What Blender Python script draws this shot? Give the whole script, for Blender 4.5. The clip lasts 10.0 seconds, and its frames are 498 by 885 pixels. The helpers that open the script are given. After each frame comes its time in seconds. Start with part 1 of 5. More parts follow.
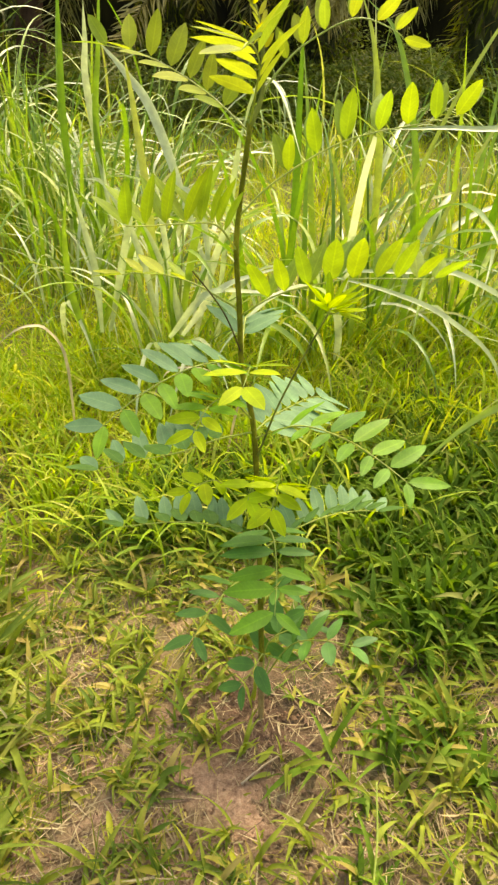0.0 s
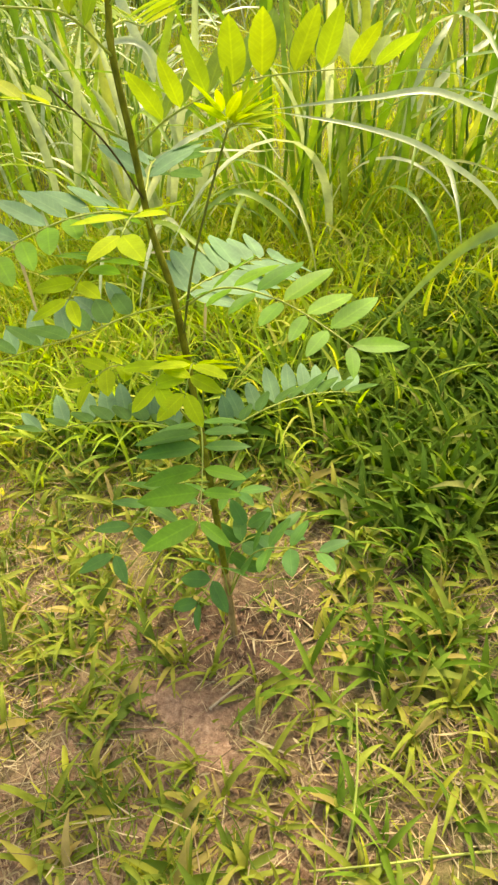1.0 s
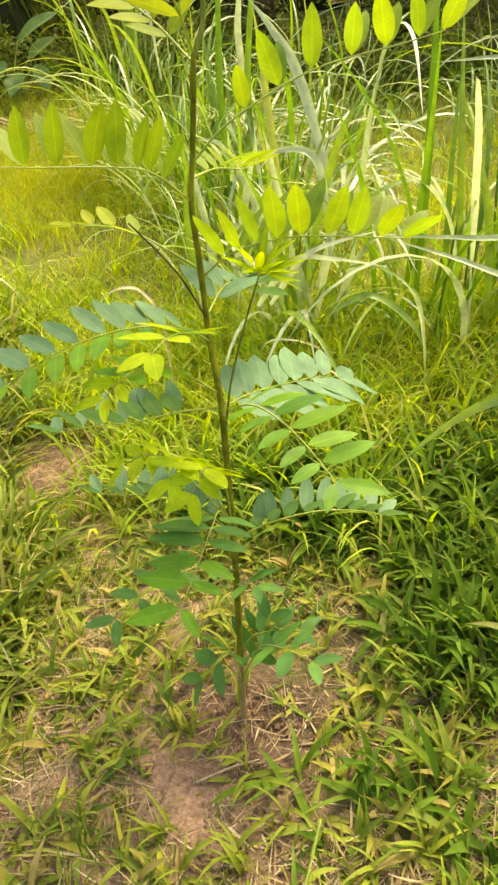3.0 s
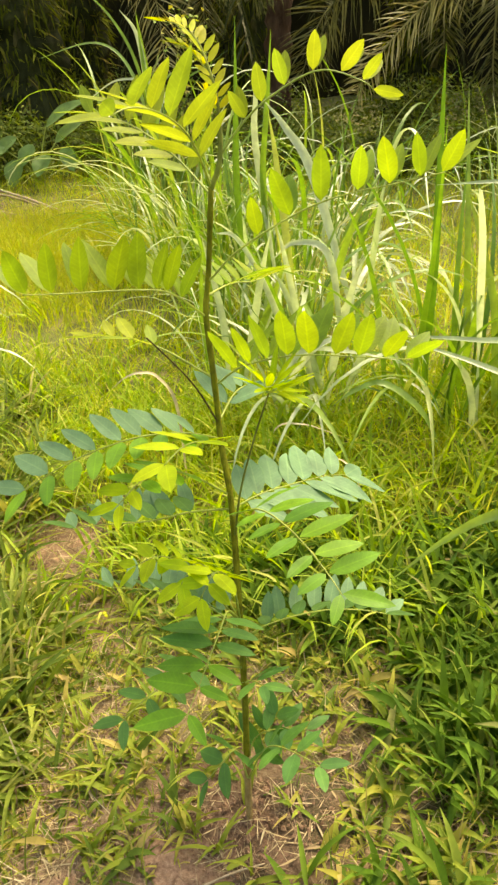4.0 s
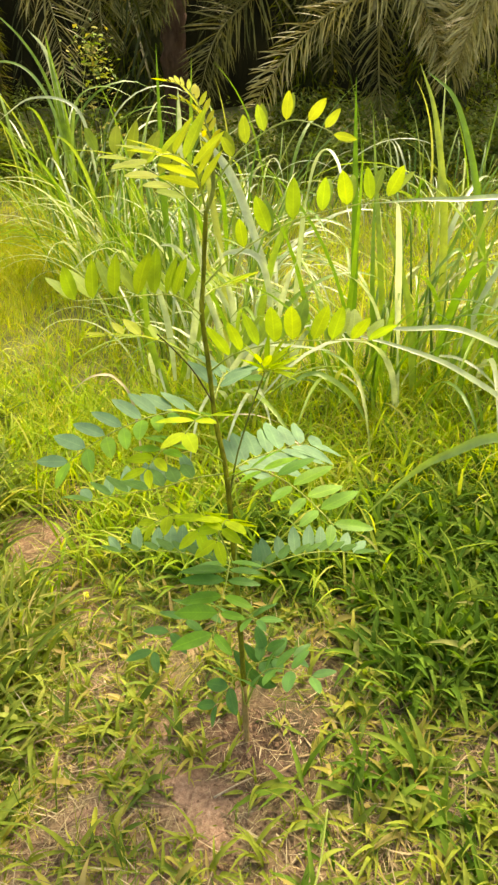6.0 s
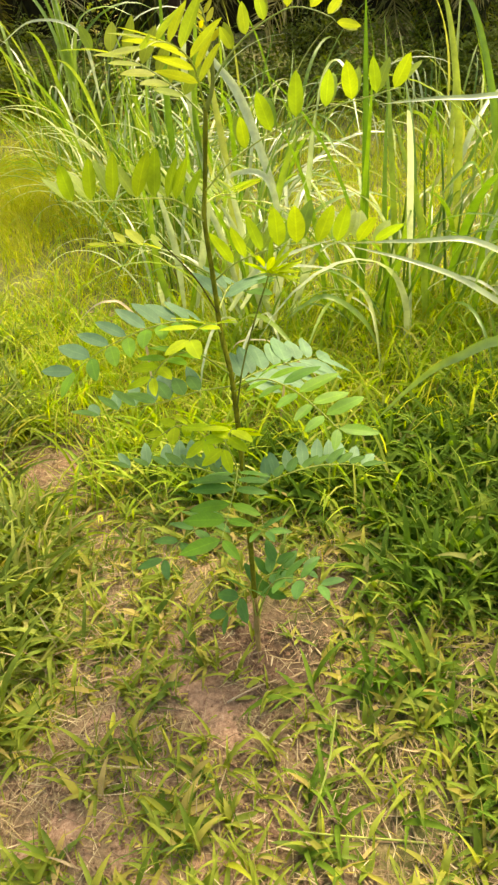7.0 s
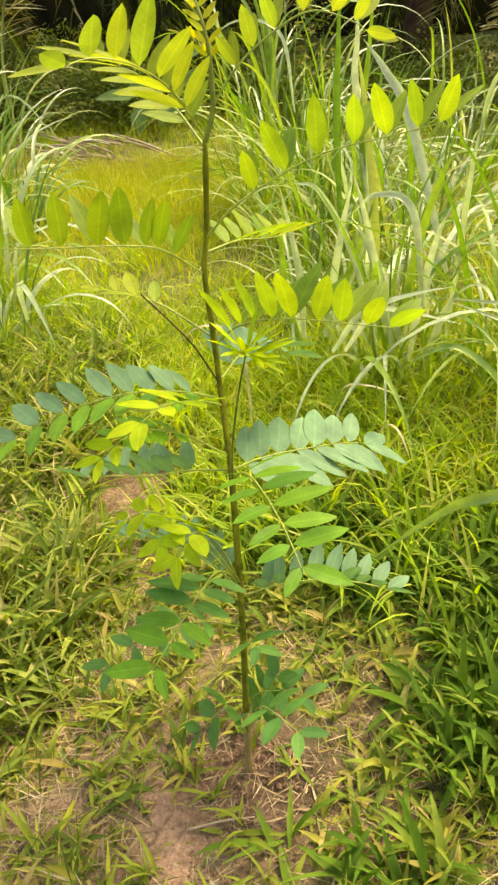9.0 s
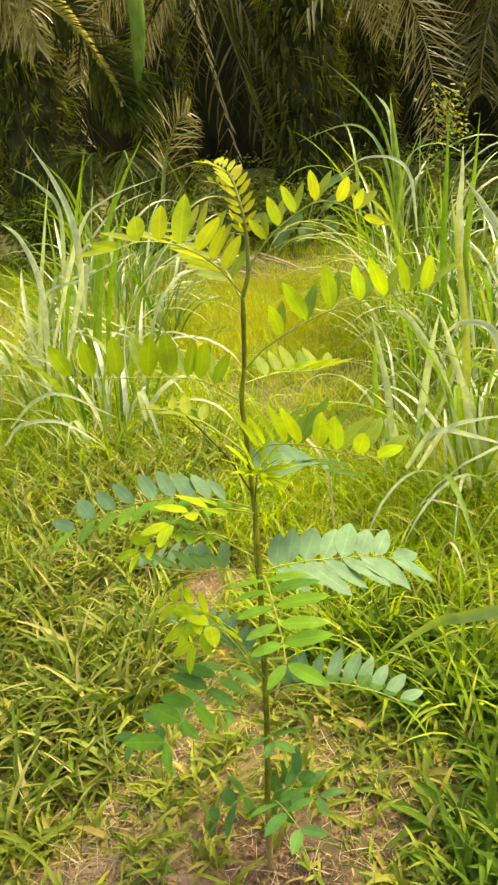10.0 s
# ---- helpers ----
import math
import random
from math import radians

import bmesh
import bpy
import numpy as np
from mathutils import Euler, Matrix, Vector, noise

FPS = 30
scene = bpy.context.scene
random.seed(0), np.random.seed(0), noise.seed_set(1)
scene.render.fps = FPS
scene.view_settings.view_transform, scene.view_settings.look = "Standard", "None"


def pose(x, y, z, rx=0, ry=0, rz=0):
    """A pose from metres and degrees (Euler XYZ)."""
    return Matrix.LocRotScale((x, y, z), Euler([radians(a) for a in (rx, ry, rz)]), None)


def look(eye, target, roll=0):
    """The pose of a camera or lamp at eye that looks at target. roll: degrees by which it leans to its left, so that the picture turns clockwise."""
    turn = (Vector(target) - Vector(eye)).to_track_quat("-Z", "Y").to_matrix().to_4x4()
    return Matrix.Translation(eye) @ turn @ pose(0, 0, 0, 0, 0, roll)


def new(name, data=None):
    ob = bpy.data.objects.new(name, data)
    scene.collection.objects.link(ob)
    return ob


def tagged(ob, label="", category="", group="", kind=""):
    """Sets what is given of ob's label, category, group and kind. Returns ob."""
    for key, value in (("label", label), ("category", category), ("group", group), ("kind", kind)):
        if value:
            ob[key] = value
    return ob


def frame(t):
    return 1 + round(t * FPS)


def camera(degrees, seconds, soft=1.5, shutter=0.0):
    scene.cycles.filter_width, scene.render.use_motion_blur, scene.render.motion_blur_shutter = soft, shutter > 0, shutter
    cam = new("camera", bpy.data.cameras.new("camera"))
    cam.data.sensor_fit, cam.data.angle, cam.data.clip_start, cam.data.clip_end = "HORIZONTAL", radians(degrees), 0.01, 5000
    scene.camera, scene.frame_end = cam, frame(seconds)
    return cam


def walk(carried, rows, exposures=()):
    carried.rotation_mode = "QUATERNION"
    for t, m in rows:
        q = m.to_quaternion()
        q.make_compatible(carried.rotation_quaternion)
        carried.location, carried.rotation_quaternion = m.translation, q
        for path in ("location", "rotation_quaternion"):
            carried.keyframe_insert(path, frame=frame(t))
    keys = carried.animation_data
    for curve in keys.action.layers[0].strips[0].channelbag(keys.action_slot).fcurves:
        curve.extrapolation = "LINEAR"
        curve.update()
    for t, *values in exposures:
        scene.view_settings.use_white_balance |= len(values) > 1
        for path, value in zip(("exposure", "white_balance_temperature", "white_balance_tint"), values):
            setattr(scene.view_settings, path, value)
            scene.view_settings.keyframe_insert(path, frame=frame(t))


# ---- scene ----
cam = camera(38.1, 10.0, soft=2.5)
PATH = [
    (0, (-0.010, -0.007, 1.192), (0.092, 1.642, 0.066), 5.06),
    (0.5, (0.069, -0.017, 1.098), (0.008, 1.535, -0.162), 0.54),
    (1, (0.146, 0.134, 1.049), (0.134, 1.621, -0.287), -1.82),
    (1.5, (0.198, 0.158, 1.085), (-0.004, 1.627, -0.258), -3.92),
    (2, (0.314, 0.130, 1.125), (-0.173, 1.622, -0.115), -2.08),
    (2.2, (0.337, 0.131, 1.129), (-0.141, 1.620, -0.117), -1.77),
    (3.3, (0.342, 0.140, 1.153), (-0.150, 1.686, -0.016), -1.40),
    (3.5, (0.331, 0.152, 1.166), (-0.169, 1.708, 0.013), -1.32),
    (4, (0.344, 0.142, 1.201), (-0.201, 1.756, 0.152), -1.24),
    (4.5, (0.344, 0.093, 1.270), (-0.213, 1.732, 0.268), -1.47),
    (5, (0.337, 0.020, 1.292), (-0.100, 1.746, 0.381), 0.54),
    (5.5, (0.275, -0.059, 1.280), (-0.041, 1.634, 0.264), 0.34),
    (5.7, (0.276, -0.075, 1.284), (-0.029, 1.620, 0.267), -0.11),
    (6.8, (0.277, -0.141, 1.214), (-0.023, 1.468, 0.065), -0.98),
    (7, (0.296, -0.122, 1.225), (-0.037, 1.469, 0.059), -2.09),
    (7.5, (0.396, -0.023, 1.212), (-0.233, 1.546, 0.142), -2.29),
    (8, (0.505, 0.053, 1.202), (-0.307, 1.495, 0.078), -5.06),
    (8.5, (0.504, 0.160, 1.183), (-0.217, 1.623, 0.024), -2.68),
    (9, (0.496, 0.229, 1.198), (-0.340, 1.639, 0.052), -4.23),
    (9.5, (0.594, 0.253, 1.247), (-0.581, 1.558, 0.291), -5.68),
    (10, (0.689, 0.229, 1.270), (-0.519, 1.557, 0.390), -6.12),
]
EXPOSURES = [(0.0, 1.45), (4.6, 1.45), (5.1, 1.55), (5.7, 1.55), (6.8, 1.45), (8.8, 1.44), (9.5, 1.39), (10.0, 1.43)]
walk(cam, [(t, look(eye, target, roll)) for t, eye, target, roll in PATH], EXPOSURES)

# ---- world, sun and exposure ----
SUN_ELEVATION, SUN_AZIMUTH = 58.0, 20.0   # degrees; azimuth from +y towards +x
world = bpy.data.worlds.new("sky")
scene.world = world
world.use_nodes = True
wn = world.node_tree.nodes
sky = wn.new("ShaderNodeTexSky")
sky.sky_type = "NISHITA"
sky.sun_disc = False
sky.sun_elevation, sky.sun_rotation = radians(SUN_ELEVATION), radians(SUN_AZIMUTH)
sky.dust_density, sky.air_density = 4.0, 1.2
wn["Background"].inputs["Strength"].default_value = 0.15
world.node_tree.links.new(sky.outputs[0], wn["Background"].inputs["Color"])

sun = new("sun", bpy.data.lights.new("sun", "SUN"))
sun.data.energy, sun.data.angle, sun.data.color = 2.2, radians(22), (1.0, 0.95, 0.84)
sd = Vector((math.sin(radians(SUN_AZIMUTH)) * math.cos(radians(SUN_ELEVATION)),
             math.cos(radians(SUN_AZIMUTH)) * math.cos(radians(SUN_ELEVATION)), math.sin(radians(SUN_ELEVATION))))
sun.matrix_world = look(tuple(sd * 30), (0, 0, 0))
scene.view_settings.use_white_balance = True
scene.view_settings.white_balance_temperature, scene.view_settings.white_balance_tint = 8400, 8


# ---- materials ----
def nodes_of(name):
    m = bpy.data.materials.new(name)
    m.use_nodes = True
    nt = m.node_tree
    return m, nt, nt.nodes["Principled BSDF"], nt.nodes["Material Output"]


def ramp(nt, stops):
    r = nt.nodes.new("ShaderNodeValToRGB")
    el = r.color_ramp.elements
    while len(el) < len(stops):
        el.new(0.5)
    for e, (p, c) in zip(el, stops):
        e.position, e.color = p, (*c, 1)
    return r


def noise_node(nt, scale, detail=4.0, rough=0.55, vector=None):
    n = nt.nodes.new("ShaderNodeTexNoise")
    n.inputs["Scale"].default_value, n.inputs["Detail"].default_value, n.inputs["Roughness"].default_value = scale, detail, rough
    if vector:
        nt.links.new(vector, n.inputs["Vector"])
    return n


def mixed(nt, kind, fac, a, b):
    x = nt.nodes.new("ShaderNodeMix")
    x.data_type, x.blend_type = "RGBA", kind
    for sock, v in ((x.inputs[0], fac), (x.inputs[6], a), (x.inputs[7], b)):
        if isinstance(v, bpy.types.NodeSocket):
            nt.links.new(v, sock)
        elif isinstance(v, tuple):
            sock.default_value = (*v, 1)
        else:
            sock.default_value = v
    return x.outputs[2]


def leafy(name, stops, rough=0.45, through_light=0.4, tint=(1.3, 1.25, 0.5), island=True, mottle=25.0, spec=0.5, bump=0.15, rib=False):
    """A thin leaf: a random tone from stops, finely mottled, that lets some light through."""
    m, nt, bsdf, out = nodes_of(name)
    if island:
        rnd = nt.nodes.new("ShaderNodeNewGeometry").outputs["Random Per Island"]
    else:
        rnd = nt.nodes.new("ShaderNodeObjectInfo").outputs["Random"]
    r = ramp(nt, stops)
    nt.links.new(rnd, r.inputs[0])
    geo = nt.nodes.new("ShaderNodeNewGeometry")
    n = noise_node(nt, mottle, 5, 0.6, geo.outputs["Position"])
    tone = ramp(nt, [(0.3, (0.62, 0.62, 0.62)), (0.7, (1.25, 1.22, 1.15))])
    nt.links.new(n.outputs["Fac"], tone.inputs[0])
    col = mixed(nt, "MULTIPLY", 0.8, r.outputs[0], tone.outputs[0])
    if rib:   # a pale midrib and faint side veins, in the leaf's own coordinates
        own = nt.nodes.new("ShaderNodeTexCoord")
        sep = nt.nodes.new("ShaderNodeSeparateXYZ")
        nt.links.new(own.outputs["Object"], sep.inputs[0])
        side = nt.nodes.new("ShaderNodeMath")
        side.operation = "ABSOLUTE"
        nt.links.new(sep.outputs[0], side.inputs[0])
        line_ = ramp(nt, [(0.006, (1, 1, 1)), (0.02, (0, 0, 0))])
        nt.links.new(side.outputs[0], line_.inputs[0])
        slant = nt.nodes.new("ShaderNodeMath")
        slant.operation = "MULTIPLY_ADD"
        nt.links.new(side.outputs[0], slant.inputs[0])
        slant.inputs[1].default_value = -0.8
        nt.links.new(sep.outputs[1], slant.inputs[2])
        saw = nt.nodes.new("ShaderNodeMath")
        saw.operation = "PINGPONG"
        nt.links.new(slant.outputs[0], saw.inputs[0])
        saw.inputs[1].default_value = 0.045
        vein = ramp(nt, [(0.0, (1.12, 1.12, 1.08)), (0.012, (1, 1, 1))])
        nt.links.new(saw.outputs[0], vein.inputs[0])
        col = mixed(nt, "MULTIPLY", 1.0, col, vein.outputs[0])
        pale = mixed(nt, "MULTIPLY", 1.0, col, (1.22, 1.18, 1.12))
        col = mixed(nt, "MIX", line_.outputs[0], col, pale)
    nt.links.new(col, bsdf.inputs["Base Color"])
    bsdf.inputs["Roughness"].default_value = rough
    bsdf.inputs["Specular IOR Level"].default_value = spec
    bm_ = nt.nodes.new("ShaderNodeBump")
    bm_.inputs["Strength"].default_value, bm_.inputs["Distance"].default_value = bump, 0.002
    n2 = noise_node(nt, mottle * 8, 3, 0.5, geo.outputs["Position"])
    nt.links.new(n2.outputs["Fac"], bm_.inputs["Height"])
    nt.links.new(bm_.outputs[0], bsdf.inputs["Normal"])
    tl = nt.nodes.new("ShaderNodeBsdfTranslucent")
    warm = mixed(nt, "MULTIPLY", 1.0, col, tint)
    nt.links.new(warm, tl.inputs["Color"])
    mx = nt.nodes.new("ShaderNodeMixShader")
    mx.inputs[0].default_value = through_light
    nt.links.new(bsdf.outputs[0], mx.inputs[1])
    nt.links.new(tl.outputs[0], mx.inputs[2])
    nt.links.new(mx.outputs[0], out.inputs["Surface"])
    return m


M_YOUNG = leafy("young_leaf", [(0, (0.25, 0.315, 0.03)), (0.5, (0.305, 0.345, 0.032)), (1, (0.22, 0.305, 0.034))], 0.55, 0.5, (1.38, 1.38, 0.75), False, spec=0.2, rib=True)
M_YELLOW = leafy("yellow_leaf", [(0, (0.345, 0.485, 0.02)), (1, (0.45, 0.54, 0.022))], 0.6, 0.4, (1.38, 1.36, 0.42), False, spec=0.15, rib=True)
M_FRESH = leafy("fresh_leaf", [(0, (0.13, 0.29, 0.022)), (0.5, (0.18, 0.35, 0.022)), (1, (0.10, 0.25, 0.026))], 0.5, 0.38, (1.3, 1.45, 0.4), False, spec=0.25, rib=True)
M_TIP = leafy("budding_leaf", [(0, (0.38, 0.46, 0.02)), (0.7, (0.44, 0.46, 0.03)), (1, (0.34, 0.33, 0.03))], 0.6, 0.4, (1.4, 1.25, 0.3), False, spec=0.15)
M_GREEN = leafy("green_leaf", [(0, (0.19, 0.295, 0.026)), (0.5, (0.24, 0.33, 0.026)), (1, (0.16, 0.275, 0.03))], 0.55, 0.52, (1.5, 1.42, 0.6), False, spec=0.3, rib=True)
# blue-green mature leaf, with reflected sky added to its colour as a tint
M_SKY_TINTED = leafy("sky_tinted_leaf", [(0, (0.13, 0.24, 0.12)), (0.5, (0.165, 0.28, 0.145)), (1, (0.11, 0.21, 0.105))], 0.6, 0.26, (1.2, 1.4, 0.6), False, spec=0.18, rib=True)
M_OLD = leafy("old_leaf", [(0, (0.085, 0.215, 0.042)), (0.5, (0.12, 0.27, 0.048)), (1, (0.07, 0.185, 0.042))], 0.5, 0.36, (1.3, 1.4, 0.4), False, spec=0.35, rib=True)
M_STALK = leafy("green_stalk", [(0, (0.25, 0.32, 0.045)), (1, (0.33, 0.38, 0.055))], 0.5, 0.0, island=False, mottle=60)
M_TURF = leafy("turf", [(0, (0.085, 0.145, 0.016)), (0.3, (0.16, 0.235, 0.024)), (0.6, (0.26, 0.31, 0.036)), (0.82, (0.35, 0.32, 0.055)), (1, (0.43, 0.33, 0.12))], 0.62, 0.36, (1.25, 1.25, 0.45), spec=0.22)
M_LUSH = leafy("lush_grass", [(0, (0.055, 0.12, 0.010)), (0.4, (0.10, 0.19, 0.016)), (0.75, (0.16, 0.255, 0.028)), (0.95, (0.23, 0.295, 0.042)), (1, (0.28, 0.28, 0.09))], 0.72, 0.40, (1.2, 1.25, 0.42), spec=0.14)
M_FIELD = leafy("field_grass", [(0, (0.27, 0.25, 0.04)), (0.14, (0.26, 0.34, 0.02)), (0.5, (0.36, 0.44, 0.022)), (0.8, (0.46, 0.48, 0.04)), (1, (0.55, 0.52, 0.14))], 0.5, 0.5, (1.4, 1.35, 0.35), spec=0.2)
M_BANK = leafy("bank_grass", [(0, (0.10, 0.16, 0.02)), (0.4, (0.19, 0.26, 0.033)), (0.8, (0.30, 0.345, 0.06)), (1, (0.45, 0.39, 0.15))], 0.58, 0.42, (1.25, 1.25, 0.42), spec=0.22)
M_SHORT = leafy("short_turf", [(0, (0.17, 0.24, 0.016)), (0.4, (0.27, 0.32, 0.03)), (0.75, (0.37, 0.35, 0.065)), (1, (0.48, 0.39, 0.15))], 0.5, 0.4, (1.4, 1.3, 0.4), spec=0.25)
M_MID = leafy("mid_grass", [(0, (0.19, 0.32, 0.02)), (0.4, (0.29, 0.425, 0.028)), (0.8, (0.395, 0.49, 0.05)), (1, (0.53, 0.52, 0.13))], 0.5, 0.5, (1.4, 1.35, 0.4), spec=0.25)
M_GOLD = leafy("golden_grass", [(0, (0.36, 0.45, 0.02)), (0.6, (0.46, 0.49, 0.03)), (1, (0.54, 0.51, 0.06))], 0.6, 0.4, (1.3, 1.2, 0.35))
M_TALL = leafy("tall_grass", [(0, (0.085, 0.19, 0.015)), (0.4, (0.175, 0.305, 0.028)), (0.8, (0.27, 0.38, 0.05)), (1, (0.40, 0.42, 0.13))], 0.42, 0.42, (1.25, 1.25, 0.5), False, spec=0.6)
M_PALE = leafy("pale_blade", [(0, (0.24, 0.36, 0.06)), (1, (0.30, 0.42, 0.085))], 0.4, 0.25, (1.3, 1.3, 0.5), False, spec=0.6)
# grass blades whose sky reflection is painted in as a pale silvery colour
M_SHEEN = leafy("sheen_grass", [(0, (0.37, 0.46, 0.21)), (1, (0.54, 0.60, 0.37))], 0.38, 0.44, (1.15, 1.15, 0.85), False, spec=1.0)
M_STRAW = leafy("straw", [(0, (0.11, 0.06, 0.03)), (0.4, (0.24, 0.155, 0.078)), (0.75, (0.37, 0.275, 0.13)), (1, (0.58, 0.48, 0.27))], 0.65, 0.1, (1, 0.9, 0.7))
M_DRY = leafy("dry_leaf", [(0, (0.52, 0.42, 0.22)), (1, (0.60, 0.52, 0.34))], 0.6, 0.2, (1, 0.9, 0.7), False)
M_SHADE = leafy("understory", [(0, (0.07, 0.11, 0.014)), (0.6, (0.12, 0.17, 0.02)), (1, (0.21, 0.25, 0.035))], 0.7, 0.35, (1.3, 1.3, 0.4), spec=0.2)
M_BROAD = leafy("broad_leaf", [(0, (0.15, 0.27, 0.06)), (1, (0.24, 0.37, 0.10))], 0.4, 0.3, (1.4, 1.4, 0.5), False, mottle=12)
M_FROND = leafy("palm_leaf", [(0, (0.085, 0.09, 0.022)), (0.5, (0.16, 0.155, 0.045)), (1, (0.29, 0.26, 0.10))], 0.55, 0.2, (1.2, 1.1, 0.5), spec=0.3)
M_MOSS = leafy("trunk_moss", [(0, (0.07, 0.085, 0.010)), (0.5, (0.145, 0.17, 0.016)), (0.85, (0.23, 0.25, 0.024)), (1, (0.24, 0.18, 0.045))], 0.8, 0.3, (1.2, 1.2, 0.4), spec=0.1)
M_FROND_DRY = leafy("dry_palm_leaf", [(0, (0.27, 0.23, 0.07)), (0.5, (0.40, 0.35, 0.13)), (1, (0.58, 0.50, 0.25))], 0.5, 0.15, (1, 0.9, 0.6))
M_FROND_GREEN = leafy("green_palm_leaf", [(0, (0.05, 0.065, 0.008)), (0.5, (0.09, 0.11, 0.014)), (1, (0.17, 0.19, 0.03))], 0.6, 0.3, (1.3, 1.3, 0.4), spec=0.2)
# darker copy of the palm leaf, with the grove's shade in its colour
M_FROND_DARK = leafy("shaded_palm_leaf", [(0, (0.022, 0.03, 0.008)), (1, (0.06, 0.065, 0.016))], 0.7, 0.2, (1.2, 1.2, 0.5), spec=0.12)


def barky(name, dark, light, scale, strength=0.6, stretch=(1, 1, 0.3)):
    m, nt, bsdf, out = nodes_of(name)
    geo = nt.nodes.new("ShaderNodeNewGeometry")
    mp = nt.nodes.new("ShaderNodeMapping")
    mp.inputs["Scale"].default_value = stretch
    nt.links.new(geo.outputs["Position"], mp.inputs[0])
    n = noise_node(nt, scale, 8, 0.65, mp.outputs[0])
    big = noise_node(nt, scale * 0.12, 3, 0.5, geo.outputs["Position"])
    r = ramp(nt, [(0.3, dark), (0.7, light)])
    nt.links.new(n.outputs["Fac"], r.inputs[0])
    tone = ramp(nt, [(0.35, (0.65, 0.65, 0.65)), (0.65, (1.2, 1.2, 1.2))])
    nt.links.new(big.outputs["Fac"], tone.inputs[0])
    nt.links.new(mixed(nt, "MULTIPLY", 1.0, r.outputs[0], tone.outputs[0]), bsdf.inputs["Base Color"])
    bsdf.inputs["Roughness"].default_value = 0.85
    bsdf.inputs["Specular IOR Level"].default_value = 0.15
    b = nt.nodes.new("ShaderNodeBump")
    b.inputs["Strength"].default_value, b.inputs["Distance"].default_value = strength, 0.02
    nt.links.new(n.outputs["Fac"], b.inputs["Height"])
    nt.links.new(b.outputs[0], bsdf.inputs["Normal"])
    return m


M_STEM = barky("sapling_bark", (0.085, 0.09, 0.006), (0.24, 0.23, 0.016), 160, 0.3)
M_STEM_BASE = barky("woody_bark", (0.27, 0.17, 0.05), (0.52, 0.37, 0.14), 140, 0.4)
M_STEM_GREEN = barky("green_bark", (0.13, 0.15, 0.03), (0.24, 0.26, 0.05), 180, 0.2)
M_CRUMB = barky("soil_crumb", (0.14, 0.075, 0.042), (0.36, 0.225, 0.135), 120, 0.5, (1, 1, 1))
M_WITHERED = barky("withered_stalk", (0.05, 0.035, 0.012), (0.13, 0.10, 0.03), 160, 0.3)
M_GSTALK = barky("green_leaf_stalk", (0.09, 0.175, 0.025), (0.20, 0.29, 0.05), 25, 0.3)
M_YSTALK = barky("yellow_leaf_stalk", (0.28, 0.27, 0.03), (0.50, 0.42, 0.05), 25, 0.3)
M_TRUNK = barky("palm_trunk", (0.022, 0.026, 0.008), (0.08, 0.085, 0.03), 12, 1.0)
M_REDBARK = barky("reddish_palm_trunk", (0.07, 0.035, 0.02), (0.19, 0.11, 0.07), 14, 0.8)
M_STUB = barky("palm_stub", (0.05, 0.05, 0.02), (0.17, 0.15, 0.07), 20, 0.8)
M_WOOD = barky("dry_stalk", (0.30, 0.22, 0.12), (0.55, 0.44, 0.30), 60, 0.4)
M_RIB = barky("palm_rib", (0.20, 0.17, 0.06), (0.38, 0.33, 0.14), 30, 0.3)
# near-black brown: the shade of the grove is put into this colour
M_DARK = barky("shaded_far_woods", (0.006, 0.005, 0.0015), (0.036, 0.030, 0.007), 2.2, 0.6, (1, 1, 0.35))

# soil: red-brown earth by the sapling and on the trodden spots, dull thatch elsewhere
M_SOIL, nt, bsdf, out = nodes_of("soil")
geo = nt.nodes.new("ShaderNodeNewGeometry")
grain = noise_node(nt, 140, 8, 0.7, geo.outputs["Position"])
patch = noise_node(nt, 9, 5, 0.6, geo.outputs["Position"])
earth = ramp(nt, [(0.25, (0.16, 0.086, 0.047)), (0.5, (0.345, 0.205, 0.12)), (0.75, (0.52, 0.365, 0.24))])
nt.links.new(grain.outputs["Fac"], earth.inputs[0])
thatch = ramp(nt, [(0.3, (0.068, 0.080, 0.013)), (0.7, (0.175, 0.19, 0.028))])
nt.links.new(grain.outputs["Fac"], thatch.inputs[0])
# darker litter tone, painted as shade under the grass
grass_shade = ramp(nt, [(0.3, (0.03, 0.034, 0.010)), (0.7, (0.085, 0.08, 0.024))])
nt.links.new(grain.outputs["Fac"], grass_shade.inputs[0])
shade_damp = nt.nodes.new("ShaderNodeAttribute")
shade_damp.attribute_name = "shade_damp"
litter = mixed(nt, "MIX", shade_damp.outputs["Fac"], thatch.outputs[0], grass_shade.outputs[0])
clod = noise_node(nt, 38, 6, 0.65, geo.outputs["Position"])
clods = ramp(nt, [(0.34, (0.62, 0.58, 0.56)), (0.52, (1.0, 1.0, 1.0)), (0.7, (1.22, 1.22, 1.2))])
nt.links.new(clod.outputs["Fac"], clods.inputs[0])
dry = mixed(nt, "MULTIPLY", 1.0, earth.outputs[0], clods.outputs[0])
# earth darkened by the same mask: moist by the stem, painted shade under grass
dug = mixed(nt, "MIX", shade_damp.outputs["Fac"], dry, mixed(nt, "MULTIPLY", 1.0, dry, (0.44, 0.40, 0.36)))
attr = nt.nodes.new("ShaderNodeAttribute")
attr.attribute_name = "bare"
edge = nt.nodes.new("ShaderNodeMath")
edge.operation = "MULTIPLY_ADD"
nt.links.new(patch.outputs["Fac"], edge.inputs[0])
edge.inputs[1].default_value = 2.4
edge.inputs[2].default_value = -1.2
both = nt.nodes.new("ShaderNodeMath")
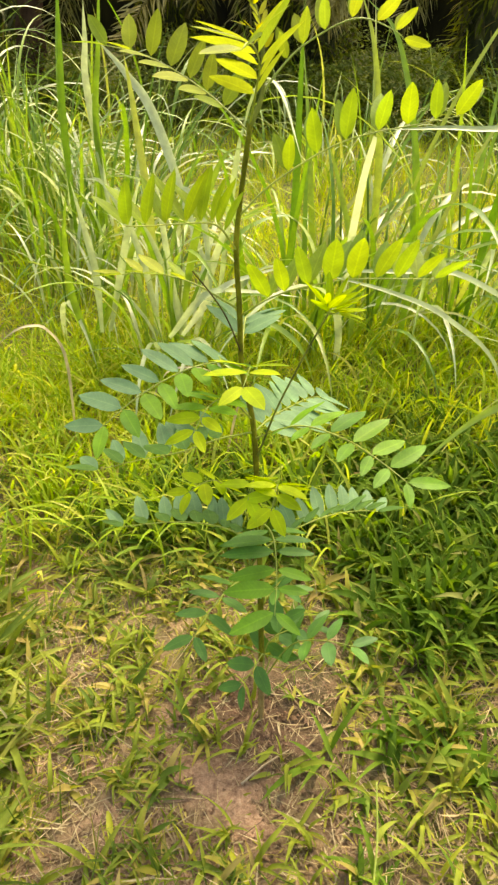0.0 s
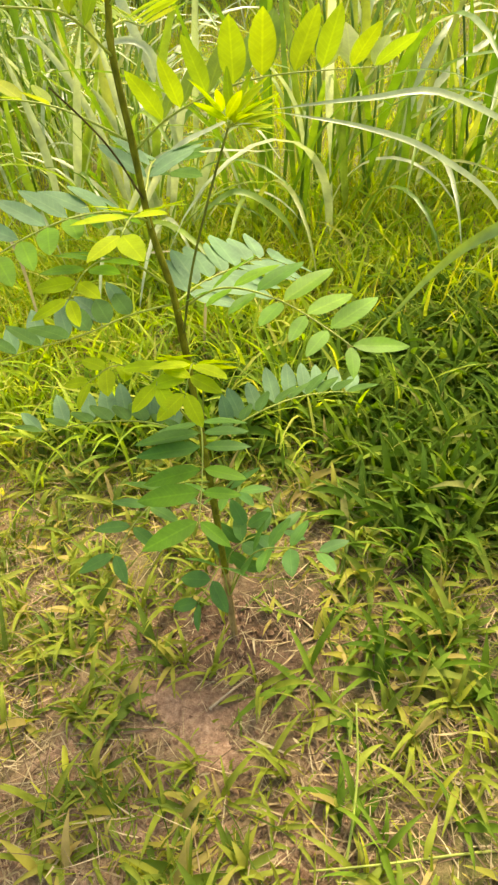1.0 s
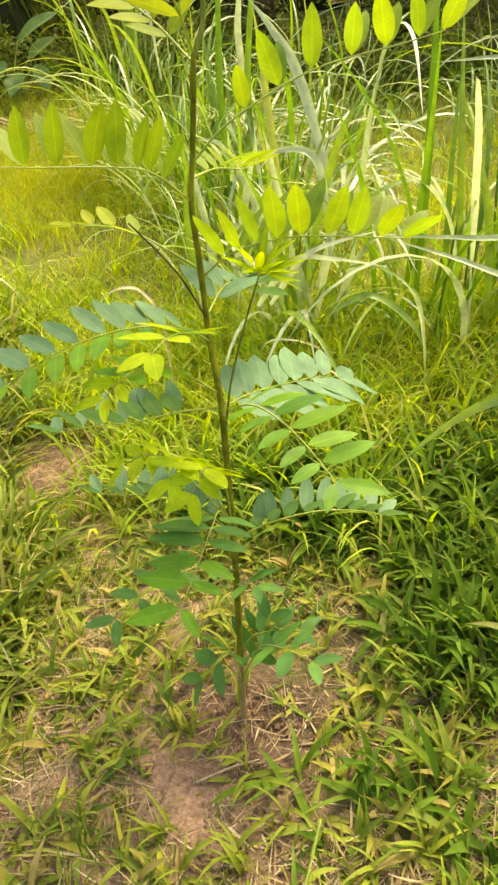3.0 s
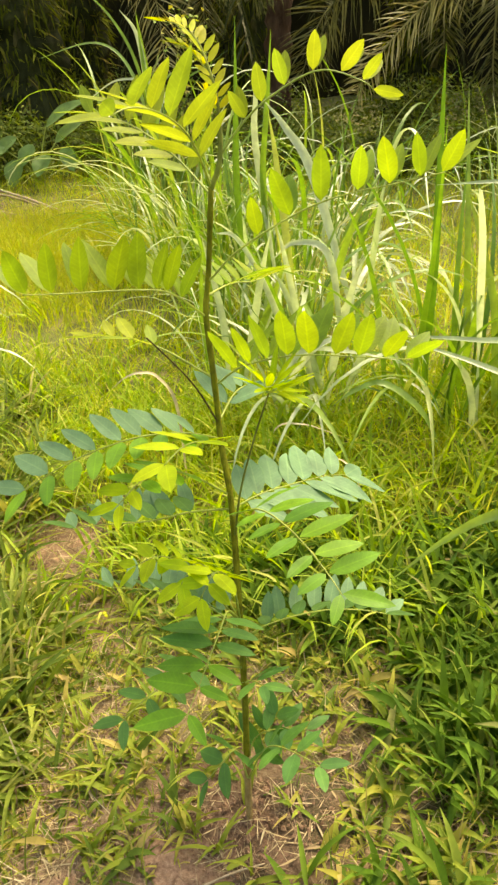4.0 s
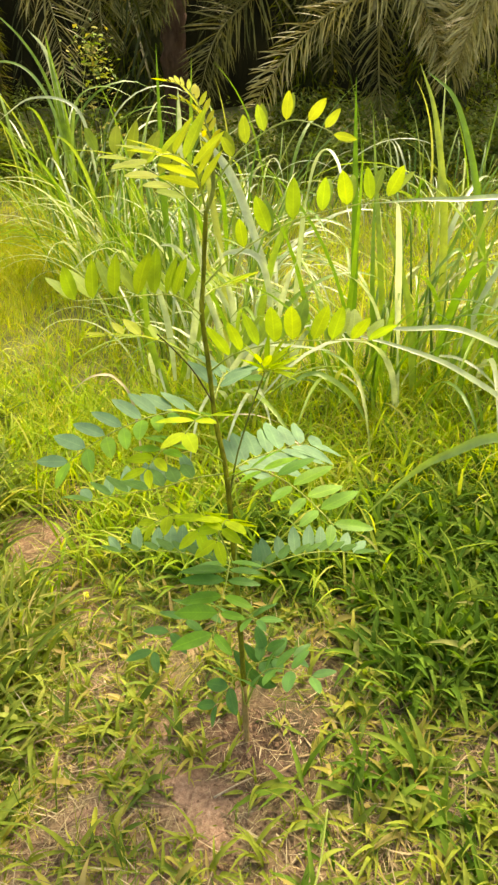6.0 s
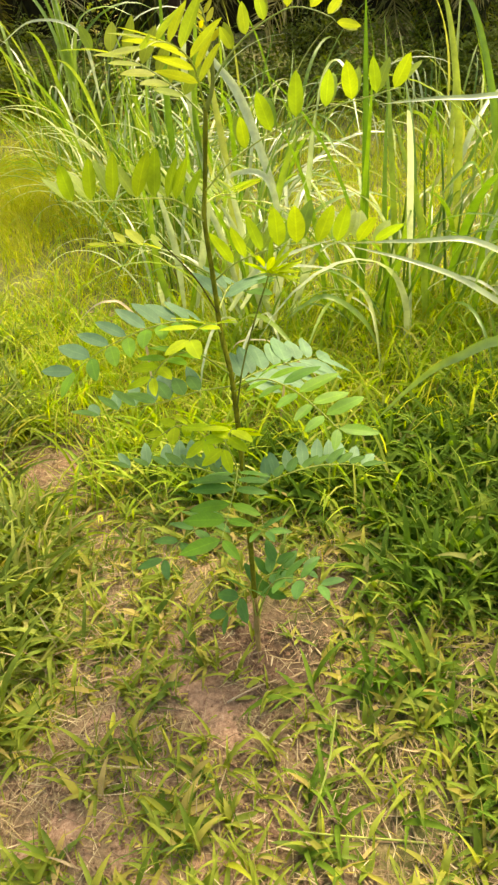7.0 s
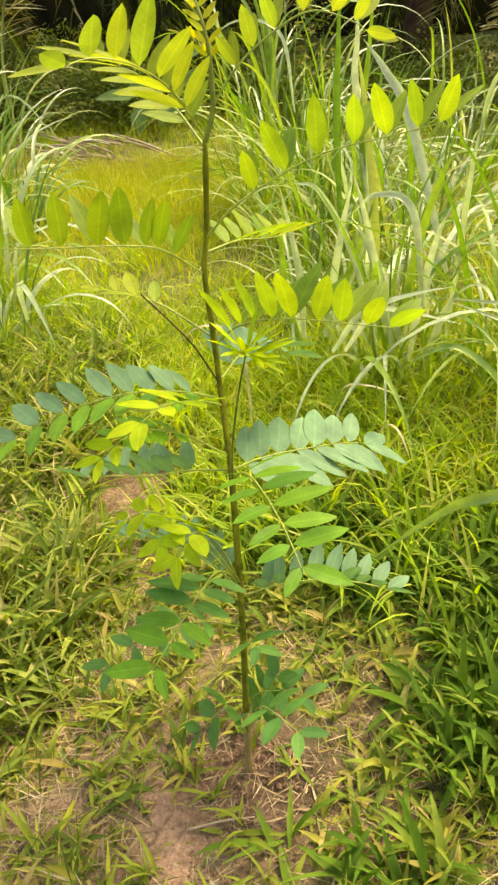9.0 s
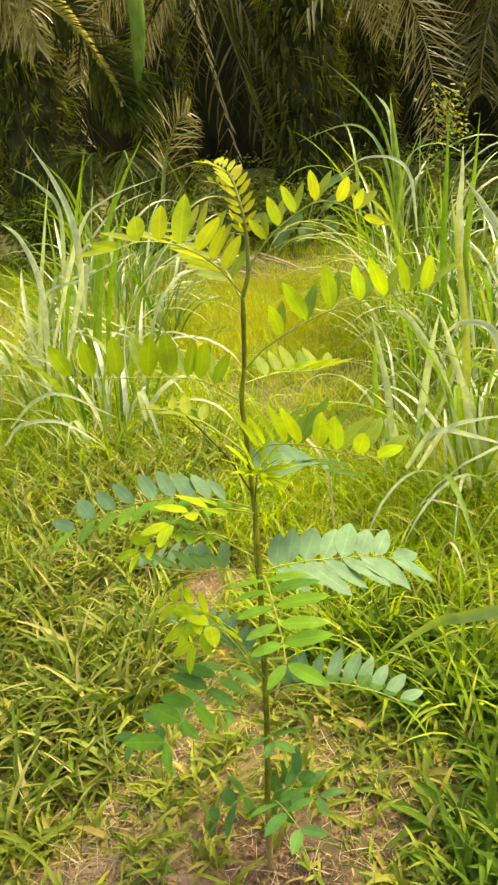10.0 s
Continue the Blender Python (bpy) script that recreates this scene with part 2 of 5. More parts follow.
both.operation, both.use_clamp = "ADD", True
nt.links.new(edge.outputs[0], both.inputs[0])
nt.links.new(attr.outputs["Fac"], both.inputs[1])
tone = ramp(nt, [(0.3, (0.72, 0.70, 0.68)), (0.7, (1.15, 1.15, 1.15))])
nt.links.new(patch.outputs["Fac"], tone.inputs[0])
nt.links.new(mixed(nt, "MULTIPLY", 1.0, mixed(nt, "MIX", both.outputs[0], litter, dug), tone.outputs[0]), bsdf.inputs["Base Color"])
bsdf.inputs["Roughness"].default_value = 0.92
bp = nt.nodes.new("ShaderNodeBump")
bp.inputs["Strength"].default_value, bp.inputs["Distance"].default_value = 0.9, 0.006
nt.links.new(grain.outputs["Fac"], bp.inputs["Height"])
nt.links.new(bp.outputs[0], bsdf.inputs["Normal"])

# ---- ground ----
rng = np.random.default_rng(7)


def smooth(a, b, v):
    u = np.clip((np.asarray(v, float) - a) / (b - a), 0, 1)
    return u * u * (3 - 2 * u)


def height(x, y):
    """The lie of the land: the sapling stands at the edge of a low bank; the field falls gently to the palms."""
    x, y = np.asarray(x, float), np.asarray(y, float)
    return (-0.11 + 0.13 * smooth(-0.5, 0.02, x) + 0.09 * np.clip(x, 0, 1) - 0.045 * np.clip(y - 1.6, 0, 7)
            + 0.006 * np.sin(7 * x + 2 * y) * np.sin(6 * y - x) + 0.03 * np.sin(0.9 * x + 1) * np.sin(0.8 * y) * smooth(1.5, 4, y))


def blob(x, y, cx, cy, rx, ry, turn=0.0):
    c, s = math.cos(radians(turn)), math.sin(radians(turn))
    u, v = ((x - cx) * c + (y - cy) * s) / rx, (-(x - cx) * s + (y - cy) * c) / ry
    return np.exp(-(u * u + v * v) ** 2)


def bareness(x, y):
    x, y = np.asarray(x, float), np.asarray(y, float)
    b = np.maximum.reduce([blob(x, y, 0.10, 0.69, 0.18, 0.12, 8), 0.95 * blob(x, y, 0.10, 0.82, 0.17, 0.10), 0.85 * blob(x, y, -0.20, 0.60, 0.13, 0.06, 15), 0.9 * blob(x, y, -0.20, 0.45, 0.15, 0.075, -10), 0.95 * blob(x, y, -0.34, 0.36, 0.20, 0.09, 10), 0.8 * blob(x, y, -0.08, 0.36, 0.12, 0.05, -15), 0.8 * blob(x, y, 0.20, 0.46, 0.09, 0.05), 0.8 * blob(x, y, 0.30, 0.36, 0.10, 0.05, 20), 0.4 * blob(x, y, -0.02, 0.50, 0.25, 0.08),
                           0.8 * blob(x, y, 0.15, 0.86, 0.14, 0.08), 0.3 * blob(x, y, -0.12, 1.0, 0.2, 0.12, -20),
                           0.95 * blob(x, y, -0.68, 1.47, 0.17, 0.14, -30), 0.4 * blob(x, y, -0.45, 1.32, 0.3, 0.12, -45),
                           0.5 * blob(x, y, 0.22, 0.98, 0.12, 0.06), 0.5 * blob(x, y, -0.3, 0.35, 0.3, 0.1), 0.8 * blob(x, y, -3.6, 5.1, 0.7, 0.4)])
    return b


WORN = [(-0.70, 1.50), (-0.56, 1.36), (-0.40, 1.22), (-0.28, 1.02), (-0.20, 0.78), (-0.20, 0.55), (-0.26, 0.40)]


def wornness(x, y):
    """1 along the strip of trodden straw that winds past the sapling, 0 away from it."""
    x, y = np.asarray(x, float), np.asarray(y, float)
    d = np.full(np.broadcast(x, y).shape, 9.0)
    for (x0, y0), (x1, y1) in zip(WORN, WORN[1:]):
        u = np.clip(((x - x0) * (x1 - x0) + (y - y0) * (y1 - y0)) / ((x1 - x0) ** 2 + (y1 - y0) ** 2), 0, 1)
        d = np.minimum(d, np.hypot(x - x0 - u * (x1 - x0), y - y0 - u * (y1 - y0)))
    wide = 0.072 + 0.035 * np.sin(11 * y + 5 * x)
    return (0.78 + 0.22 * np.sin(31 * x + 9 * y) * np.sin(27 * y - 12 * x)) * np.maximum.reduce([1.2 * np.exp(-(d / wide) ** 2), 0.85 * blob(x, y, 0.22, 1.04, 0.17, 0.13, 10), 0.6 * blob(x, y, 0.36, 0.84, 0.13, 0.15)])


def mesh_object(name, verts, faces, material, smooth_shade=True):
    """One mesh object from arrays of vertices and quads."""
    me = bpy.data.meshes.new(name)
    me.vertices.add(len(verts))
    me.vertices.foreach_set("co", np.asarray(verts, np.float32).ravel())
    faces = np.asarray(faces, np.int32)
    me.loops.add(faces.size)
    me.loops.foreach_set("vertex_index", faces.ravel())
    me.polygons.add(len(faces))
    me.polygons.foreach_set("loop_start", np.arange(0, faces.size, faces.shape[1], dtype=np.int32))
    me.update(calc_edges=True)
    me.polygons.foreach_set("use_smooth", np.full(len(faces), smooth_shade))
    me.materials.append(material)
    return new(name, me)


def stretch(inner, step, far, count):
    """Even steps over the inner stretch and growing ones out to far."""
    a, b = inner
    mid = np.arange(a, b, step)
    grow = np.geomspace(step, far, count)
    return np.concatenate([(a - grow)[::-1], mid, b + grow])


gx, gy = stretch((-1.1, 1.0), 0.012, 900, 46), stretch((0.2, 2.0), 0.012, 900, 46)
GX, GY = np.meshgrid(gx, gy)
rough = np.zeros_like(GX)
near = (np.abs(GX) < 1.3) & (GY > 0) & (GY < 2.3)
for i, j in zip(*np.nonzero(near)):
    p = Vector((GX[i, j], GY[i, j], 0.0))
    rough[i, j] = 0.006 * noise.noise(p * 22) + 0.004 * noise.noise(p * 55) + 0.008 * noise.noise(p * 8)
GZ = height(GX, GY) + rough
n0, n1 = GX.shape
idx = np.arange(n0 * n1).reshape(n0, n1)
quads = np.stack([idx[:-1, :-1], idx[:-1, 1:], idx[1:, 1:], idx[1:, :-1]], -1).reshape(-1, 4)
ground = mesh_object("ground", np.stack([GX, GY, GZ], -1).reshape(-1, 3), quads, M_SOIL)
a = ground.data.attributes.new("bare", "FLOAT", "POINT")
a.data.foreach_set("value", np.maximum(np.maximum(bareness(GX, GY), 0.7 * wornness(GX, GY)), 0.85 * blob(GX, GY, -0.08, 0.60, 0.46, 0.5)).ravel().astype(np.float32))
shade_moist = ground.data.attributes.new("shade_damp", "FLOAT", "POINT")   # painted shade under lush and bank grass, plus moist soil round the stem
shade_moist.data.foreach_set("value", np.maximum(np.maximum(blob(GX, GY, 0.75, 1.05, 0.5, 0.65, 20), blob(GX, GY, -0.78, 0.88, 0.32, 0.40)), np.maximum(0.9 * blob(GX, GY, 0.15, 0.80, 0.20, 0.13, 12), 0.45 * blob(GX, GY, 0.36, 0.62, 0.22, 0.22))).ravel().astype(np.float32))
tagged(ground, "red-brown soil with dry thatch under the grass", "ground", kind="structure")


# ---- blades of grass ----
def blade_arrays(P, head, length, width, rise, curl, segs=4, fold=0.0, base=0.35, twist=0.0, floor_gap=None):
    """Vertices and quads of bent, tapering blades: root P, heading, length, width, first slope and total bend (degrees)."""
    n = len(P)
    s = np.linspace(0, 1, segs + 1)
    e = np.radians(rise[:, None] - curl[:, None] * s[None, :] ** 1.3)
    d = length[:, None] / segs
    along = np.concatenate([np.zeros((n, 1)), np.cumsum(np.cos(e[:, :-1]) * d, 1)], 1)
    up = np.concatenate([np.zeros((n, 1)), np.cumsum(np.sin(e[:, :-1]) * d, 1)], 1)
    hx, hy = np.cos(head)[:, None], np.sin(head)[:, None]
    C = np.stack([P[:, :1] + along * hx, P[:, 1:2] + along * hy, P[:, 2:3] + up], -1)
    if floor_gap is not None:
        C[..., 2] = np.maximum(C[..., 2], height(C[..., 0], C[..., 1]) + floor_gap)
    w = width[:, None] * np.minimum(base + (1 - base) * s / 0.3, 1)[None, :] * np.clip(1 - s ** 2.6, 0.02, 1)[None, :] * 0.5
    tw = (np.asarray(twist) * np.ones(n))[:, None] * (0.4 + s[None, :])
    # across the blade, turned about its length by the twist
    ax = np.stack([-hy * np.ones_like(s), hx * np.ones_like(s), np.zeros((n, segs + 1))], -1)
    nx = np.stack([-np.sin(e) * hx, -np.sin(e) * hy, np.cos(e)], -1)
    side = ax * np.cos(tw)[..., None] + nx * np.sin(tw)[..., None]
    nrm = nx * np.cos(tw)[..., None] - ax * np.sin(tw)[..., None]
    L, R = C - side * w[..., None], C + side * w[..., None]
    if fold:
        L, R = L + nrm * (fold * w)[..., None], R + nrm * (fold * w)[..., None]
        V = np.stack([L, C, R], 2)
    else:
        V = np.stack([L, R], 2)
    k = V.shape[2]
    ids = np.arange(n * (segs + 1) * k).reshape(n, segs + 1, k)
    Q = np.stack([ids[:, :-1, :-1], ids[:, :-1, 1:], ids[:, 1:, 1:], ids[:, 1:, :-1]], -1).reshape(-1, 4)
    return V.reshape(-1, 3), Q


def sward(name, P, length, width, rise, curl, material, label, segs=4, fold=0.0, floor_gap=0.002, head=None, twist=0.6):
    """A stand of uncounted blades as one object of stuff."""
    n = len(P)
    u = lambda r: rng.uniform(r[0], r[1], n)
    P = np.column_stack([P, height(P[:, 0], P[:, 1]) - 0.003])
    V, Q = blade_arrays(P, rng.uniform(0, 2 * np.pi, n) if head is None else head, u(length), u(width), u(rise), u(curl), segs, fold,
                        twist=rng.normal(0, twist, n), floor_gap=floor_gap)
    return tagged(mesh_object(name, V, Q, material), label, "grass", kind="stuff")


def scatter(n, x0, x1, y0, y1, keep, lump=0.0):
    """n random places in a box that keep(x, y), a chance, lets stand; lump: how far they gather in tufts."""
    out = np.zeros((0, 2))
    while len(out) < n:
        c = np.column_stack([rng.uniform(x0, x1, n * 2), rng.uniform(y0, y1, n * 2)])
        if lump:
            c = np.repeat(c[: max(1, n // 4)], 8, 0) + rng.normal(0, lump, (max(1, n // 4) * 8, 2))
        ok = rng.uniform(0, 1, len(c)) < keep(c[:, 0], c[:, 1])
        out = np.concatenate([out, c[ok]])
    return out[rng.permutation(len(out))[:n]]


round_keep = lambda x, y: smooth(1.35, 0.85, np.hypot(x - 0.05, (y - 0.9) * 0.95))
turf_keep = lambda x, y: round_keep(x, y) * (1 - 0.7 * blob(x, y, 0.45, 0.50, 0.32, 0.32)) * (1 - 0.3 * smooth(0.36, 0.14, x) * smooth(1.15, 0.9, y) * smooth(-0.5, -0.3, x)) * np.clip(1 - 1.05 * bareness(x, y), 0.03, 1) * (1 - 0.45 * np.clip(wornness(x, y), 0, 1)) * (0.22 + 0.78 * smooth(-0.3, 0.5, np.sin(19 * x + 7 * y) * np.cos(21 * y - 9 * x) + 0.4 * np.sin(41 * x - 13 * y)))
lush_keep = lambda x, y: smooth(1.6, 1.0, np.hypot(x - 0.2, y - 1.0)) * np.maximum(smooth(0.22, 0.54, x + 0.08 * np.sin(6 * y) + 0.05 * np.sin(23 * y + 9 * x)) * smooth(0.74, 0.96, y - 0.3 * np.clip(x - 0.55, 0, 1) + 0.08 * np.sin(9 * x)) * smooth(1.9, 1.5, y), np.maximum(blob(x, y, 0.08, 1.38, 0.34, 0.12), 0.07 * blob(x, y, 0.45, 0.52, 0.30, 0.32, 10))) * (1 - 0.8 * bareness(x, y)) * (1 - 0.8 * wornness(x, y))
bank_side = lambda x, y: smooth(-0.05, 0.07, -0.31 - 0.62 * np.clip(y - 0.8, 0, 2) - x + 0.03 * np.sin(13 * y))   # 1 on the bank, beyond the worn strip
bank_keep = lambda x, y: bank_side(x, y) * smooth(0.52, 0.85, y) * smooth(-0.28, -0.5, x) * smooth(1.15, 0.65, np.hypot(x + 0.65, y - 0.95)) * (1 - bareness(x, y)) * (1 - 0.9 * np.clip(wornness(x, y), 0, 1))
field_keep = lambda x, y: np.where(y > 0.8, np.clip(2.4 / np.maximum(y, 1.0), 0.2, 1), 0.06 + 0.94 * smooth(-0.3, 0.9, y)) * (1 - bareness(x, y)) * (0.3 + 0.7 * smooth(-0.5, 0.5, np.sin(5.1 * x + 2.3 * y) * np.sin(6.3 * y - 1.9 * x) + 0.6 * np.sin(13 * x - 4 * y) * np.sin(9 * y + 7 * x))) * np.maximum(smooth(1.5, 2.0, y + 0.25 * np.abs(x)), smooth(1.2, 1.8, np.hypot(x, y - 0.8))) * smooth(8.5, 6.5, np.hypot(x + 1, y - 1.5))

bank_zone = lambda x, y: bank_side(x, y) * np.maximum(blob(x, y, -0.85, 1.15, 0.62, 0.62, -30), 0.9 * blob(x, y, -1.25, 1.65, 0.55, 0.55))


def tufted(name, centres, blades, length, width, rise, curl, material, label, segs=5, fold=0.35, spread=0.006):
    """Uncounted tufts of broad, pointed blades that fan out from one root each, as one object of stuff."""
    k = rng.integers(blades[0], blades[1] + 1, len(centres))
    size = np.repeat(rng.uniform(0.72, 1.2, len(centres)), k)
    turn = np.repeat(rng.uniform(0, 2 * np.pi, len(centres)), k)
    P = np.repeat(centres, k, 0)
    n = len(P)
    P = P + rng.normal(0, spread, (n, 2))
    P = np.column_stack([P, height(P[:, 0], P[:, 1]) - 0.003])
    u = lambda r: rng.uniform(r[0], r[1], n)
    head = turn + np.arange(n) * 2.4 + rng.normal(0, 0.4, n)
    V, Q = blade_arrays(P, head, u(length) * size, u(width) * np.sqrt(size), u(rise), u(curl), segs, fold, twist=rng.normal(0, 0.45, n), floor_gap=0.003)
    return tagged(mesh_object(name, V, Q, material), label, "grass", kind="stuff")


tufted("turf_broad", scatter(1750, -1.3, 1.3, -0.3, 2.0, turf_keep), (5, 9), (0.035, 0.09), (0.0075, 0.0155), (8, 70), (20, 110), M_TURF, "yellow-green tufts of broad-bladed turf grass")
sward("turf_low", scatter(7000, -1.3, 1.4, -0.3, 2.0, turf_keep, 0.013), (0.025, 0.07), (0.0035, 0.009), (5, 60), (20, 120), M_TURF, "short yellow-green flattened turf grass", 4, 0.35)
sward("turf_fine", scatter(7500, -1.4, 1.5, -0.4, 2.2, turf_keep), (0.04, 0.11), (0.0015, 0.0032), (20, 80), (10, 100), M_TURF, "fine yellow-green turf grass", 3)
tufted("lush_grass", scatter(1250, -0.4, 1.7, 0.5, 2.5, lush_keep), (6, 10), (0.06, 0.155), (0.010, 0.0205), (25, 85), (30, 110), M_LUSH, "dark green lush tufts of broad-bladed grass", spread=0.014)
sward("lush_low", scatter(2800, -0.4, 1.7, 0.5, 2.5, lush_keep, 0.016), (0.045, 0.10), (0.006, 0.016), (25, 80), (30, 120), M_LUSH, "low dark green broad-bladed grass", 5, 0.35)
tufted("bank_grass", scatter(900, -2.0, -0.2, 0.2, 2.3, lambda x, y: np.maximum(bank_keep(x, y), bank_zone(x, y)) * (1 - bareness(x, y)) * (1 - 0.85 * np.clip(wornness(x, y), 0, 1)) * (0.25 + 0.75 * smooth(-0.4, 0.4, np.sin(9 * x + 4 * y) * np.sin(8 * y - 5 * x)))), (6, 11), (0.10, 0.24), (0.009, 0.018), (30, 86), (30, 115), M_BANK, "olive-green tufts of tall broad-bladed grass on the low bank", 6, spread=0.02)
sward("bank_low", scatter(4200, -2.0, -0.2, 0.0, 2.3, lambda x, y: np.maximum(bank_keep(x, y), bank_zone(x, y)) * (1 - bareness(x, y)) * (1 - 0.85 * np.clip(wornness(x, y), 0, 1)), 0.02), (0.07, 0.18), (0.005, 0.013), (30, 85), (30, 120), M_BANK, "yellow-green grass on the low bank", 5, 0.3)
sward("bank_straw", scatter(2600, -2.0, -0.3, 0.6, 2.3, bank_zone, 0.03), (0.06, 0.20), (0.002, 0.006), (10, 80), (30, 140), M_STRAW, "dead brown grass blades among the tufts on the bank", 4, 0.3)
sward("field_fine", scatter(94000, -7, 5, -5, 8.5, lambda x, y: field_keep(x, y) * (1 - 0.8 * bank_zone(x, y))), (0.06, 0.23), (0.0025, 0.006), (45, 88), (10, 110), M_FIELD, "fine sunlit yellow-green field grass", 3)
sward("mid_grass", scatter(9500, -2.4, 1.8, 1.0, 2.8, lambda x, y: smooth(1.15, 1.45, y + 0.12 * np.abs(x)) * smooth(2.8, 2.2, y) * (1 - bareness(x, y)) * (1 - 0.7 * bank_zone(x, y)) * (1 - 0.85 * smooth(0.2, 0.4, x) * smooth(1.75, 1.5, y)) * (1 - 0.9 * np.clip(wornness(x, y), 0, 1)), 0.03), (0.10, 0.25), (0.004, 0.012), (45, 85), (30, 120), M_MID, "mid-green grass behind the sapling", 5, 0.3)
sward("field_broad", scatter(14000, -7, 5, -5, 8.5, lambda x, y: field_keep(x, y) * np.maximum(smooth(1.7, 2.3, y), smooth(1.2, 1.6, np.abs(x))), 0.03), (0.10, 0.28), (0.005, 0.013), (45, 85), (30, 120), M_MID, "broad-bladed grass in the field", 4, 0.3)
sward("golden_grass", scatter(14000, -3.8, -1.0, 3.0, 5.4, lambda x, y: blob(x, y, -2.4, 4.2, 1.15, 0.95)), (0.08, 0.20), (0.002, 0.005), (55, 88), (5, 60), M_GOLD, "golden ripe fine grass patch in the field", 3)
sward("short_turf", scatter(11000, -1.0, 0.9, 0.1, 1.6, lambda x, y: round_keep(x, y) * np.clip(1 - bareness(x, y), 0.04, 1) * (1 - 0.4 * wornness(x, y)) * (1 - 0.75 * smooth(0.0, 0.3, x))), (0.014, 0.045), (0.0025, 0.006), (10, 70), (10, 90), M_SHORT, "short trodden yellowish turf", 3, 0.3)
sward("straw", scatter(17500, -1.1, 1.0, 0.1, 1.8, lambda x, y: np.maximum((0.5 - 0.44 * bareness(x, y)) * np.maximum(0.5 + 0.5 * np.sin(17 * x + 5 * y) * np.sin(15 * y - 8 * x), 0.9 * blob(x, y, 0.45, 0.52, 0.32, 0.34)), 0.8 * wornness(x, y)) * round_keep(x, y)), (0.015, 0.09), (0.0009, 0.0026), (-4, 38), (-35, 80), M_STRAW, "pale dry straw lying on the soil", 3)
sward("dead_blades", scatter(4600, -0.9, 0.9, 0.2, 1.8, lambda x, y: 0.45 - 0.37 * bareness(x, y) + 0.5 * blob(x, y, 0.45, 0.52, 0.32, 0.34)), (0.02, 0.07), (0.002, 0.0055), (-4, 24), (-30, 60), M_STRAW, "withered grass blades lying on the soil", 4, 0.4)



def crumbs(name, P, low, high, material, label):
    """Uncounted lumps of earth: squashed, uneven octahedra half sunk in the soil, as one object of stuff."""
    n = len(P)
    size = low + (high - low) * rng.uniform(0, 1, n) ** 3
    base = np.array([(1, 0, 0), (0, 1, 0), (-1, 0, 0), (0, -1, 0), (0, 0, 0.8), (0, 0, -0.8)], float)
    a_ = rng.uniform(0, 2 * np.pi, n)
    V = base[None] * rng.uniform(0.6, 1.3, (n, 6, 1)) + rng.normal(0, 0.12, (n, 6, 3))
    V = np.stack([V[..., 0] * np.cos(a_)[:, None] - V[..., 1] * np.sin(a_)[:, None], V[..., 0] * np.sin(a_)[:, None] + V[..., 1] * np.cos(a_)[:, None], V[..., 2]], -1) * size[:, None, None]
    V += np.column_stack([P, height(P[:, 0], P[:, 1]) + 0.35 * size])[:, None, :]
    F = np.array([(0, 1, 4), (1, 2, 4), (2, 3, 4), (3, 0, 4), (1, 0, 5), (2, 1, 5), (3, 2, 5), (0, 3, 5)])
    Q = (F[None] + 6 * np.arange(n)[:, None, None]).reshape(-1, 3)
    return tagged(mesh_object(name, V.reshape(-1, 3), Q, material, False), label, "soil", kind="stuff")


crumbs("soil_crumbs", scatter(5200, -0.55, 0.5, 0.22, 1.1, lambda x, y: np.clip(bareness(x, y), 0.06, 1)), 0.0012, 0.0062, M_CRUMB, "loose crumbs of red-brown earth")
sward("soil_straw", scatter(1900, -0.5, 0.5, 0.22, 1.05, lambda x, y: np.clip(bareness(x, y), 0.02, 1)), (0.012, 0.075), (0.0008, 0.0022), (-4, 16), (-25, 45), M_STRAW, "thin dry straws scattered on the bare soil", 3)


# ---- helpers for things ----
def thing(name, x, y, z, label, category, group=""):
    e = new(name)
    e.empty_display_size = 0.05
    e.matrix_basis = pose(x, y, z)
    return tagged(e, label, category, group)


def part(name, mesh, parent, m=None, label=""):
    ob = new(name, mesh)
    ob.parent = parent
    ob.matrix_basis = m if m is not None else Matrix()
    return tagged(ob, label)


def spline(points, n):
    """n + 1 points on a smooth curve through the given ones."""
    p = [Vector(q) for q in points]
    p = [2 * p[0] - p[1]] + p + [2 * p[-1] - p[-2]]
    out_ = []
    m = len(p) - 3
    for i in range(n + 1):
        t = i / n * m
        k = min(int(t), m - 1)
        t -= k
        a, b, c, d = p[k : k + 4]
        out_.append(0.5 * (2 * b + (c - a) * t + (2 * a - 5 * b + 4 * c - d) * t * t + (3 * b - a - 3 * c + d) * t ** 3))
    return out_


